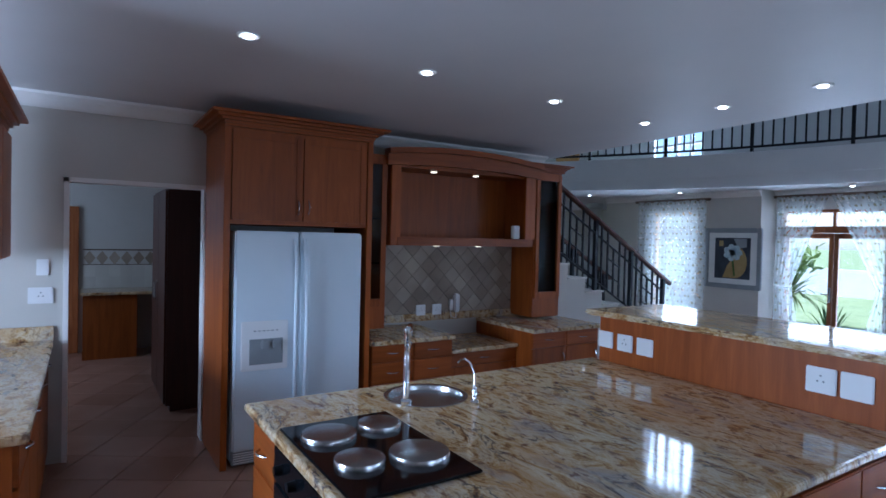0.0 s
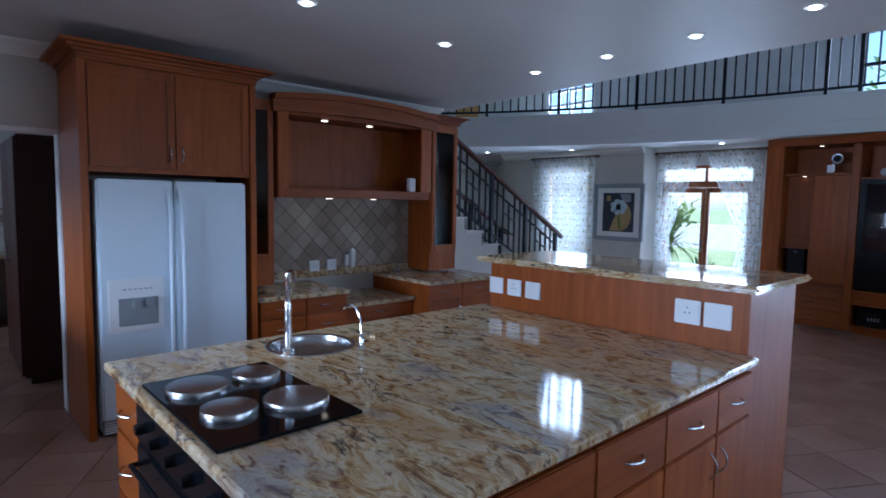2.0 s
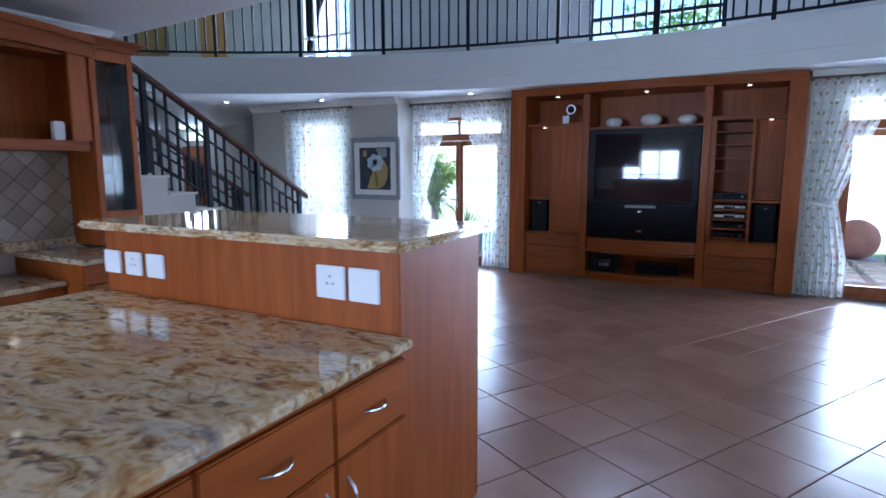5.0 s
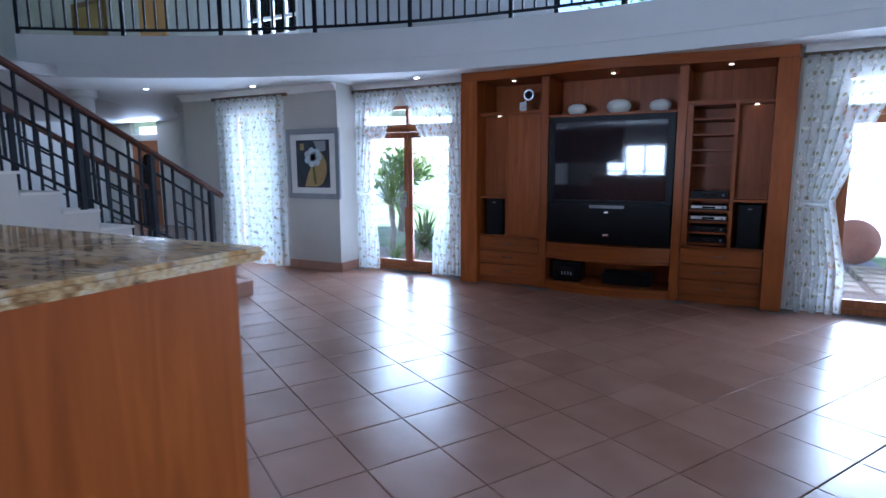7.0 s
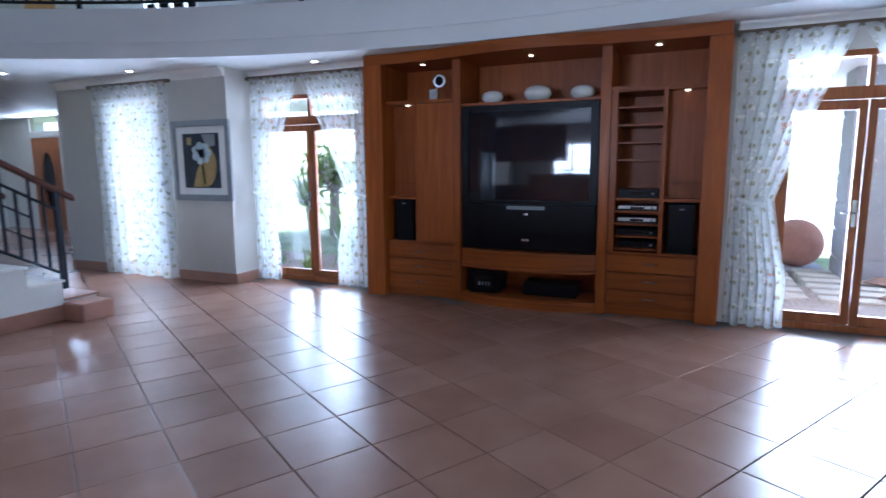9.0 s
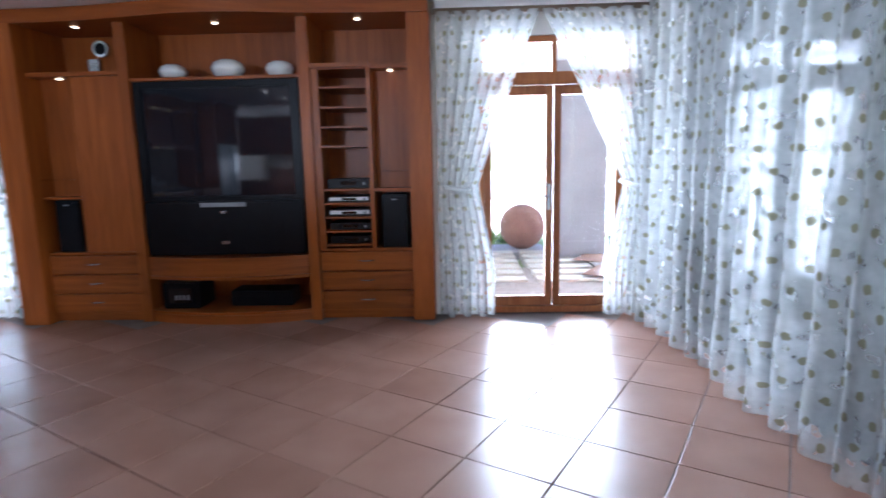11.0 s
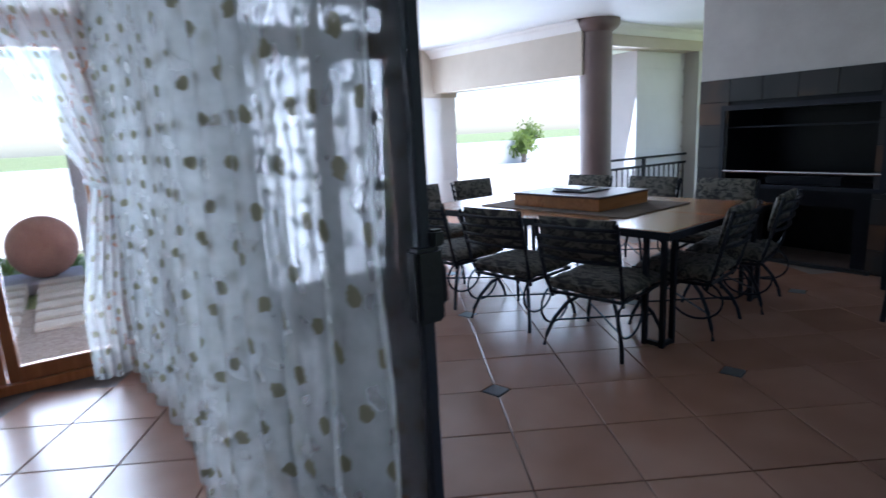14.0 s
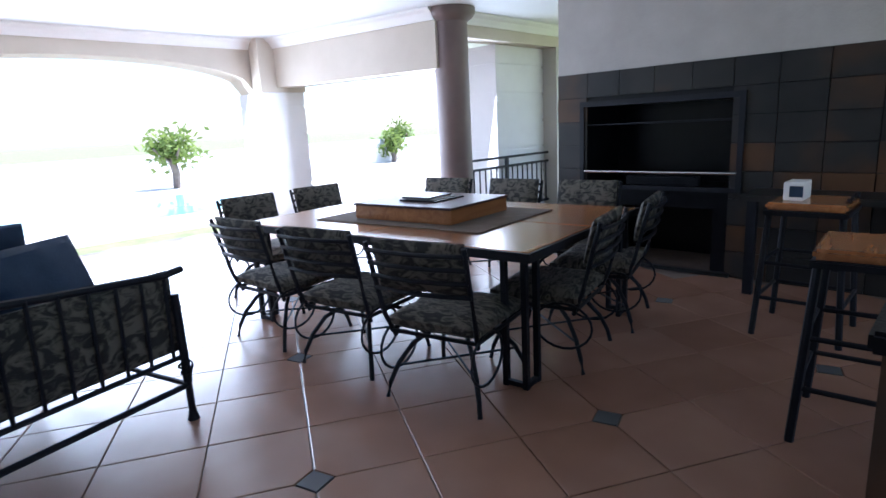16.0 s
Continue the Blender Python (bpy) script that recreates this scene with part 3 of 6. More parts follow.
d.location = (-3.7, -3.28, 0)
bm = B(0, 0.05, 0, 0.07, 0.92, 2.08)
for x in (0.58, 1.16, 1.75):
    box(bm, x, x + 0.05, 0, 0.07, 0.92, 2.08)
box(bm, 0.05, 1.75, 0.002, 0.068, 0.92, 0.98)
box(bm, 0.05, 1.75, 0.002, 0.068, 1.24, 1.28)
box(bm, 0.05, 1.75, 0.002, 0.068, 2.02, 2.08)
part("window_frame", bm, DOORWOOD, d)
part("pane", B(0.03, 1.77, 0.03, 0.038, 0.95, 2.05), GLASS, d).visible_shadow = False
# unseen east window, added so that light reaches the refrigerator
d = tagged(new("window_5"), kind="structure")
d.location = (2.5, 1.5, 0)
bm = B(0, 0.07, 0, 0.06, 0.88, 2.12)
for y in (0.87, 1.74):
    box(bm, 0, 0.07, y, y + 0.06, 0.88, 2.12)
box(bm, 0.002, 0.068, 0.06, 1.74, 0.88, 0.94)
box(bm, 0.002, 0.068, 0.06, 1.74, 2.06, 2.12)
part("window_frame", bm, DOORWOOD, d)
part("pane", B(0.03, 0.038, 0.03, 1.77, 0.91, 2.09), GLASS, d).visible_shadow = False
# upper pale wood door
d = tagged(new("door_3"), kind="structure")
d.location = (-10.9, 10.36, 3.05)
part("door_leaf", B(0, 0.8, 0, 0.04, 0, 2.05, 0.005), PALEWOOD, d, "pale varnished wooden door")
part("door_handle", tube([(0.72, 0.0, 1.0), (0.72, -0.05, 1.0), (0.62, -0.05, 1.0)], 0.01), STEEL, d)
# entrance door with an oval light
d = tagged(new("door_4"), kind="structure")
d.location = (-13.75, 11.9, 0)
bm = bmesh.new()
ring = [(0.5 + 0.24 * math.cos(2 * math.pi * k / 32), 1.15 + 0.62 * math.sin(2 * math.pi * k / 32)) for k in range(32)]
for y in (0, 0.05):
    o = [bm.verts.new((u, y, v)) for u, v in ring]
    c = []
    for k in range(32):
        a = 2 * math.pi * k / 32
        s = 1 / max(abs(math.cos(a)), abs(math.sin(a)))
        c.append(bm.verts.new((0.5 + 0.5 * math.cos(a) * s, y, 1.05 + 1.05 * math.sin(a) * s)))
    for k in range(32):
        bm.faces.new((o[k], o[(k + 1) % 32], c[(k + 1) % 32], c[k]))
part("door_leaf", bm, DOORWOOD, d, "wooden front door with an oval glass light")
part("pane", prism(ring, "y", 0.02, 0.028), GLASS, d).visible_shadow = False


# ---------------------------------------------------------------- gallery railing and stairs
def gallery_point(deg, r, z):
    a = radians(deg)
    return (CX - r * math.sin(a), CY + r * math.cos(a), z)


rail = thing("gallery_railing", CX, CY, 0, "black wrought iron railing round the curved gallery edge", "railing")
RR = RAD + 0.06
for z in (3.13, 4.02):
    part("rail", tube([Vector(gallery_point(38 - k, RR, z)) - Vector((CX, CY, 0)) for k in range(65)], 0.018), IRON, rail)
post_me = mesh_of("post", B(-0.022, 0.022, -0.022, 0.022, 3.05, 4.06, 0.004), IRON)
bal_me = mesh_of("baluster", B(-0.011, 0.011, -0.011, 0.011, 3.13, 4.02), IRON)
deg, k = 37.9, 0
while deg > -25:
    ob = new("post" if k % 9 == 0 else "baluster", post_me if k % 9 == 0 else bal_me)
    ob.parent = rail
    p = gallery_point(deg, RR, 0)
    ob.matrix_basis = pose(p[0] - CX, p[1] - CY, 0, 0, 0, deg)
    deg -= 0.72
    k += 1

RISE, GO, Y0 = 0.175, 0.31, 7.17
stairs = thing("staircase", -5.6, Y0, 0, "plastered staircase with pale treads and terracotta bottom step", "staircase")
out = [(0.0, 0.0)]
for k in range(14):
    out += [(-GO * k, RISE * (k + 1)), (-GO * (k + 1), RISE * (k + 1))]
out += [(-GO * 14, 0.0)]
part("flight", prism(out, "x", -0.6, 0.6), WALL, stairs)
for k in range(14):
    part("tread", B(-0.62, 0.615, -GO * (k + 1) - 0.002, -GO * k + 0.025, RISE * (k + 1), RISE * (k + 1) + 0.022, 0.005), SKIRT if k == 0 else PAVING, stairs)
part("bottom_step", B(0.616, 0.89, -0.34, -0.03, 0.0, 0.165, 0.01), SKIRT, stairs, "terracotta tiled bottom step")
part("skirting", B(0.6, 0.615, -2.65, 0.0, 0.0, 0.14), SKIRT, stairs)


def stair_rail(x, label):
    r = thing("stair_railing", x, Y0, 0, label, "railing", "stair railings")
    slope = RISE / GO
    yt, yb = -4.2, -0.25
    line = lambda y, up: RISE - y * slope + up
    hand = bmesh.new()
    prism([(yb + 0.16, line(yb + 0.16, 0.86)), (yb + 0.16, line(yb + 0.16, 0.92)), (yt, line(yt, 0.92)), (yt, line(yt, 0.86))], "x", -0.035, 0.035, hand)
    bmesh.ops.bevel(hand, geom=list(hand.edges), offset=0.012, segments=2, affect="EDGES")
    part("handrail", hand, HANDRAIL, r, "polished red-brown wooden handrail")
    for up in (0.70, 0.10):
        part("bar", tube([(0, yb, line(yb, up)), (0, yt, line(yt, up))], 0.014, 6), IRON, r)
    y, k = yb, 0
    while y > yt:
        big = k % 6 == 0
        s = 0.024 if big else 0.011
        part("post" if big else "baluster", B(-s, s, y - s, y + s, line(y, -0.04 if big else 0.10), line(y, 0.87 if big or k % 3 else 0.70)), IRON, r)
        if k % 6 == 2:
            for up in (0.32, 0.52):
                part("short_bar", tube([(0, y, line(y, up)), (0, y - 0.23, line(y - 0.23, up))], 0.010, 6), IRON, r)
        y -= 0.115
        k += 1
    return r


stair_rail(-5.06, "black iron stair railing with a wooden handrail, room side")
stair_rail(-6.14, "black iron stair railing with a wooden handrail, hall side")
# ---------------------------------------------------------------- kitchen
def bow_handle(length=0.1, out=0.028, along="y", r=0.005):
    """A bowed bar handle in front of a face that looks to +x."""
    pts = []
    for k in range(9):
        s = -1 + k / 4
        o = out * (1 - s * s)
        pts.append((o, s * length / 2, 0) if along == "y" else (o, 0, s * length / 2))
    return pts


def place_tube(pts, dx, dy, dz, r=0.005, face="x"):
    if face == "x":
        return tube([(dx + p[0], dy + p[1], dz + p[2]) for p in pts], r)
    if face == "-y":
        return tube([(dx + p[1], dy - p[0], dz + p[2]) for p in pts], r)
    return tube([(dx + p[1], dy + p[0], dz + p[2]) for p in pts], r)


def framed_door(parent, face, a, b, z0, z1, front, mat=CHERRY, handle=None, name="door", inset=True):
    """A cabinet front with a raised frame. face: x, -y or -x outward way; a..b across, front: plane."""
    th = 0.02
    def bx(bm, u0, u1, w0, w1, d0, d1, bev=0.003):
        if face == "x":
            return box(bm, front + d0, front + d1, u0, u1, w0, w1, bev)
        if face == "-x":
            return box(bm, front - d1, front - d0, u0, u1, w0, w1, bev)
        return box(bm, u0, u1, front - d1, front - d0, w0, w1, bev)
    bm = bmesh.new()
    g = 0.003
    if inset and (z1 - z0) > 0.3:
        f = 0.055
        bx(bm, a + g, a + f, z0 + g, z1 - g, 0, th)
        bx(bm, b - f, b - g, z0 + g, z1 - g, 0, th)
        bx(bm, a + f, b - f, z0 + g, z0 + f, 0, th)
        bx(bm, a + f, b - f, z1 - f, z1 - g, 0, th)
        bx(bm, a + f, b - f, z0 + f, z1 - f, 0, th - 0.006, 0)
    else:
        bx(bm, a + g, b - g, z0 + g, z1 - g, 0, th, 0.005)
    d = part(name, bm, mat, parent)
    if handle:
        hu, hz, along = handle
        pts = bow_handle(0.11, 0.03, along)
        if face == "x":
            part("handle", place_tube(pts, front + th, hu, hz), STEEL, d, "steel bow handle")
        elif face == "-x":
            part("handle", tube([(front - th - p[0], hu + p[1], hz + p[2]) for p in pts], 0.005), STEEL, d, "steel bow handle")
        else:
            part("handle", tube([(hu + p[1], front - th - p[0], hz + p[2]) for p in pts], 0.005), STEEL, d, "steel bow handle")
    return d


def crown(bm, x0, x1, y0, y1, z, h=0.11, out=0.09):
    """A flared crown moulding round the front and the two ends of a cabinet at the -x wall."""
    for k in range(5):
        s = k / 4
        o = out * s * s
        box(bm, x0, x1 + o, y0 - o, y1 + o, z + h * k / 5, z + h * (k + 1) / 5 - 0.001)


# refrigerator housing and refrigerator
cab = thing("refrigerator_housing", -4.55, 1.43, 0, "tall cherry wood housing with two doors over the refrigerator", "cabinet")
ox, oy = -4.55, 1.43
bm = B(-0.34, 0.37, -0.60, -0.555, 0, 2.45, 0.003)
part("side_panel", bm, CHERRY, cab)
part("side_panel", B(-0.34, 0.37, 0.50, 0.545, 0, 2.45, 0.003), CHERRY, cab)
part("body", B(-0.34, 0.35, -0.555, 0.50, 1.76, 2.45), CHERRY, cab)
framed_door(cab, "x", -0.55, -0.03, 1.79, 2.43, 0.352, handle=(-0.07, 1.90, "z"))
framed_door(cab, "x", -0.03, 0.49, 1.79, 2.43, 0.352, handle=(0.01, 1.90, "z"))
bm = bmesh.new()
crown(bm, -0.34, 0.38, -0.60, 0.545, 2.45, 0.10, 0.10)
part("crown_moulding", bm, CHERRY_H, cab)

fr = thing("refrigerator", -4.5, 1.405, 0, "white side-by-side refrigerator with ice and water dispenser", "refrigerator")
part("body", B(-0.36, 0.27, -0.50, 0.48, 0.03, 1.71, 0.01), FRIDGE, fr)
bm = B(0.275, 0.335, -0.498, -0.035, 0.12, 1.715, 0.012)
dl = part("freezer_door", bm, FRIDGE, fr)
dr = part("refrigerator_door", B(0.275, 0.335, -0.025, 0.478, 0.12, 1.715, 0.012), FRIDGE, fr)
for s, p_ in ((-0.065, dl), (0.005, dr)):
    part("handle", tube([(0.335 + (0.05 if 0 < k < 10 else 0.0), s + (0.012 if s > 0 else 0.0) * math.sin(math.pi * k / 10), 0.30 + 1.36 * k / 10) for k in range(11)], 0.016, 10), FRIDGE, p_, smooth=True)
bm = B(0.334, 0.345, -0.45, -0.11, 0.70, 1.06, 0.006)
disp = part("dispenser_frame", bm, PLASTIC, dl)
part("recess", B(0.344, 0.349, -0.39, -0.15, 0.745, 0.93), GREYP, disp, "grey dispenser recess")
bm = B(0.347, 0.375, -0.31, -0.25, 0.86, 0.92, 0.008)
box(bm, 0.347, 0.375, -0.23, -0.17, 0.86, 0.92, 0.008)
part("lever", bm, GREYP, disp)
bm = bmesh.new()
for k in range(6):
    box(bm, 0.344, 0.348, -0.36 + k * 0.032, -0.345 + k * 0.032, 0.985, 0.993)
part("button", bm, GREYP, disp)
bm = B(0.22, 0.30, -0.49, 0.47, 0.015, 0.11)
gr = part("grille", bm, GREYP, fr)
bm = bmesh.new()
for k in range(5):
    box(bm, 0.30, 0.306, -0.48, 0.46, 0.025 + 0.017 * k, 0.033 + 0.017 * k)
part("slat", bm, PLASTIC, gr)

# wall unit with glass towers and open niche
wu = thing("wall_cabinet", -4.72, 3.2, 0, "cherry wood wall cabinet with open niche and glass-fronted towers", "cabinet")
# open niche between the towers
part("side_panel", B(-0.17, 0.20, -0.90, -0.84, 1.62, 2.40), CHERRY, wu)
part("side_panel", B(-0.17, 0.20, 0.70, 0.80, 1.62, 2.40), CHERRY, wu)
part("niche_shelf", B(-0.17, 0.24, -0.84, 0.70, 1.62, 1.70, 0.006), CHERRY_H, wu)
part("niche_top", B(-0.17, 0.18, -0.84, 0.70, 2.33, 2.40), CHERRY_H, wu)
part("niche_back", B(-0.17, -0.15, -0.84, 0.70, 1.70, 2.33), CHERRY, wu)
part("stile", B(0.20, 0.235, -0.90, -0.80, 1.62, 2.40, 0.006), CHERRY, wu)
part("stile", B(0.20, 0.235, 0.66, 0.80, 1.70, 2.40, 0.006), CHERRY, wu)
# arched frieze
bm = bmesh.new()
N = 20
lo, hi = [], []
for k in range(N + 1):
    y = -0.95 + 1.80 * k / N
    b = 0.06 * (1 - (2 * k / N - 1) ** 2)
    lo.append((y, 2.33 + b * 0.6))
    hi.append((y, 2.44 + b))
prism(lo + hi[::-1], "x", 0.20, 0.262, bm)
prism([(y, z - 0.015) for y, z in hi] + [(y, z + 0.035) for y, z in hi[::-1]], "x", 0.19, 0.30, bm)
part("frieze", bm, CHERRY_H, wu, "gently arched frieze board")
for y0, y1, zb in ((-1.22, -0.92, 0.875), (0.82, 1.20, 0.875)):
    bm = B(-0.17, 0.19, y0, y0 + 0.022, zb, 2.42)
    if y0 > 0:
        for a, b, c, d in ((-0.17, -0.12, zb, 2.42), (0.14, 0.19, zb, 2.42), (-0.12, 0.14, zb, zb + 0.25), (-0.12, 0.14, 2.34, 2.42)):
            box(bm, a, b, y1 - 0.022, y1, c, d)
    else:
        box(bm, -0.17, 0.19, y1 - 0.022, y1, zb, 2.42)
    box(bm, -0.17, -0.155, y0 + 0.022, y1 - 0.022, zb, 2.42)
    box(bm, -0.155, 0.19, y0 + 0.022, y1 - 0.022, 2.38, 2.42)
    box(bm, -0.155, 0.19, y0 + 0.022, y1 - 0.022, zb, zb + 0.20)
    tw = part("tower", bm, CHERRY, wu)
    if y0 > 0:
        part("pane", B(-0.12, 0.14, y1 - 0.014, y1 - 0.008, zb + 0.25, 2.34), DARKGLASS, tw)
    for z in (1.45, 1.85):
        part("shelf", B(-0.15, 0.16, y0 + 0.025, y1 - 0.025, z, z + 0.012), DARKGLASS, tw)
    bm = B(0.192, 0.215, y0 + 0.01, y0 + 0.06, zb + 0.2, 2.40, 0.004)
    box(bm, 0.192, 0.215, y1 - 0.06, y1 - 0.01, zb + 0.2, 2.40, 0.004)
    box(bm, 0.192, 0.215, y0 + 0.06, y1 - 0.06, zb + 0.2, zb + 0.27, 0.004)
    box(bm, 0.192, 0.215, y0 + 0.06, y1 - 0.06, 2.33, 2.40, 0.004)
    d = part("door", bm, CHERRY, wu)
    part("pane", B(0.200, 0.206, y0 + 0.055, y1 - 0.055, zb + 0.265, 2.335), DARKGLASS, d)
bm = bmesh.new()
crown(bm, -0.17, 0.22, 0.80, 1.22, 2.42, 0.08, 0.07)
part("crown_moulding", bm, CHERRY_H, wu)
for y in (-0.35, 0.15):
    part("spotlight", lathe([(0.03, 2.322), (0.03, 2.33)], 16, 0.05, y), BULB_OFF, wu)
    part("spotlight", lathe([(0.03, 1.612), (0.03, 1.62)], 16, 0.05, y + 0.05), BULB_OFF, wu)
jar = solid("white_canister", B(-4.60, -4.54, 3.76, 3.84, 1.703, 1.84, 0.008), PLASTIC, "small white plastic canister standing in the niche", "canister")

# base cabinets on the wall side
def base_cabinet(name, y0, y1, top, front, label, rows, cols, group=""):
    c = thing(name, -4.9, y0, 0, label, "cabinet", group)
    w, dep = y1 - y0, front + 4.9
    part("body", B(0.0, dep - 0.022, 0, w, 0.09, top), CHERRY, c)
    part("plinth", B(0.0, dep - 0.08, 0, w, 0.0, 0.09), CHERRY_H, c)
    for k in range(cols):
        a, b = w * k / cols, w * (k + 1) / cols
        z = top
        for h, kind in rows:
            h = h if h else z - 0.10
            framed_door(c, "x", a, b, z - h, z, dep - 0.022, CHERRY_H if kind == "drawer" else CHERRY, ((a + b) / 2, z - h / 2, "y") if kind == "drawer" else (b - 0.05, z - 0.12, "z"), kind)
            z -= h
    return c


base_cabinet("base_cabinet", 2.0, 2.79, 0.80, -4.18, "cherry wood base cabinet with drawers under granite", [(0.15, "drawer"), (0.18, "drawer"), (0, "drawer")], 2, "kitchen base cabinets")
base_cabinet("base_cabinet", 2.80, 3.56, 0.66, -4.22, "low cherry wood base cabinet under the lowered worktop", [(0.13, "drawer"), (0, "door")], 1, "kitchen base cabinets")
base_cabinet("base_cabinet", 3.57, 4.46, 0.82, -4.0, "cherry wood base cabinet with doors beside the wall end", [(0.15, "drawer"), (0, "door")], 2, "kitchen base cabinets")
for y0, y1, z, x in ((1.98, 2.80, 0.80, -4.14), (2.80, 3.56, 0.66, -4.18), (3.55, 4.50, 0.82, -3.96)):
    solid("worktop", B(-4.898, x, y0 + 0.001, y1 - 0.001, z, z + 0.035, 0.008), GRANITE, "polished gold-brown granite worktop against the kitchen wall", "worktop", group="wall worktops")
solid("upstand", B(-4.898, -4.875, 2.30, 4.45, 0.856, 0.93, 0.004), GRANITE, "narrow granite upstand along the tiled splashback", "upstand")
# splashback of diagonal stone tiles
sp = thing("splashback", -4.9, 2.28, 0.93, "diagonal beige stone tile splashback with dark joints", "splashback")
part("joint", B(0.002, 0.006, 0, 1.74, 0, 0.70), GROUT, sp)
s = 0.135
dg = s * math.sqrt(2)


def clip_poly(poly, a0, a1, b0, b1):
    """A flat outline cut to a rectangle."""
    for ax, lim, sign in ((0, a0, 1), (0, a1, -1), (1, b0, 1), (1, b1, -1)):
        res = []
        for i in range(len(poly)):
            p, q = poly[i - 1], poly[i]
            dp, dq = sign * (p[ax] - lim), sign * (q[ax] - lim)
            if (dp >= 0) != (dq >= 0):
                t = dp / (dp - dq)
                res.append((p[0] + t * (q[0] - p[0]), p[1] + t * (q[1] - p[1])))
            if dq >= 0:
                res.append(q)
        poly = res
        if len(poly) < 3:
            return []
    return poly


for i in range(-1, 21):
    for j in range(-1, 8):
        cy, cz = (i) * dg / 2, (j) * dg
        if i % 2:
            cz += dg / 2
        h = dg / 2 - 0.004
        poly = clip_poly([(cy - h, cz), (cy, cz - h), (cy + h, cz), (cy, cz + h)], 0.003, 1.737, 0.003, 0.697)
        if len(poly) > 2 and max(u for u, v in poly) - min(u for u, v in poly) > 0.015:
            part("tile", prism(poly, "x", 0.006, 0.012), SPLASH, sp)


def socket(name, m, w, h, label, holes=True, group="wall sockets"):
    """A white outlet plate; local face looks to -y."""
    o = new(name)
    o.matrix_basis = m
    tagged(o, label, "socket", group)
    part("plate", B(-w / 2, w / 2, -0.012, 0, -h / 2, h / 2, 0.004), PLASTIC, o)
    if holes:
        bm = bmesh.new()
        for u, v in ((0, 0.022), (-0.013, -0.004), (0.013, -0.004)):
            lathe([(0.005, 0), (0.005, 0.001)], 10, 0, 0, bm)
            bmesh.ops.rotate(bm, verts=bm.verts[-20:], cent=(0, 0, 0), matrix=Matrix.Rotation(radians(90), 3, "X"))
            bmesh.ops.translate(bm, verts=bm.verts[-20:], vec=(u, -0.0122, v))
        part("socket_hole", bm, GREYP, o)
        part("switch", B(w / 2 - 0.03, w / 2 - 0.012, -0.017, -0.012, h / 2 - 0.04, h / 2 - 0.015, 0.002), PLASTIC, o)
    return o


for y in (2.86, 3.05):
    socket("wall_socket", pose(-4.886, y, 0.965, 0, 0, 90), 0.11, 0.11, "white double socket plate on the stone splashback")
ph = thing("intercom_handset", -4.886, 3.25, 0.93, "white intercom handset with cord on the splashback", "telephone")
part("base", B(0, 0.03, -0.055, -0.01, 0.02, 0.13, 0.006), PLASTIC, ph)
part("handset", B(0, 0.05, -0.005, 0.06, 0.0, 0.19, 0.012), PLASTIC, ph)
part("cord", tube([(0.03, 0.02, 0.0), (0.05, 0.01, -0.05), (0.06, -0.02, -0.055), (0.04, -0.05, -0.03), (0.02, -0.04, 0.02)], 0.004, 6), PLASTIC, ph)
socket("light_switch", pose(-4.9, -0.24, 1.42, 0, 0, 90), 0.075, 0.115, "white light switch plate beside the pantry door", False, "light switches")
socket("light_switch", pose(-4.9, -0.25, 1.22, 0, 0, 90), 0.15, 0.115, "wide white switch plate under the light switch", True, "light switches")

# counter beside the pantry door
sc = thing("side_cabinet", -4.9, -0.20, 0, "cherry wood cabinet with granite top beside the pantry door", "cabinet")
part("body", B(0.0, 2.2, -0.62, -0.022, 0.09, 0.86), CHERRY, sc)
part("plinth", B(0.0, 2.2, -0.62, -0.09, 0.0, 0.09), CHERRY_H, sc)
for k in range(4):
    part("door", B(0.55 * k + 0.003, 0.55 * k + 0.547, -0.022, -0.002, 0.10, 0.68, 0.004), CHERRY, sc)
    d = part("drawer", B(0.55 * k + 0.003, 0.55 * k + 0.547, -0.022, -0.002, 0.69, 0.855, 0.004), CHERRY_H, sc)
    part("handle", place_tube(bow_handle(), 0.55 * k + 0.27, -0.002, 0.77, 0.005, "y"), STEEL, d)
solid("worktop", B(-4.898, -2.68, -0.85, -0.17, 0.86, 0.90, 0.008), GRANITE, "polished granite worktop beside the pantry door", "worktop", group="wall worktops")
solid("upstand", B(-4.898, -4.876, -0.84, -0.17, 0.90, 1.0, 0.004), GRANITE, "granite upstand against the cream wall", "upstand")
uc = thing("upper_cabinet", -4.9, -0.42, 1.5, "cherry wood upper cabinet with crown moulding", "cabinet")
part("body", B(0.25, 2.2, -0.33, 0.0, 0, 0.80), CHERRY, uc)
bm = bmesh.new()
for k in range(5):
    o = 0.1 * (k / 4) ** 2
    box(bm, 0.25 - o, 2.2, -0.33, o, 0.80 + 0.024 * k, 0.823 + 0.024 * k)
part("crown_moulding", bm, CHERRY_H, uc)
for k in range(4):
    part("door", B(0.25 + 0.49 * k + 0.003, 0.25 + 0.49 * k + 0.487, 0.001, 0.02, 0.01, 0.79, 0.004), CHERRY, uc)

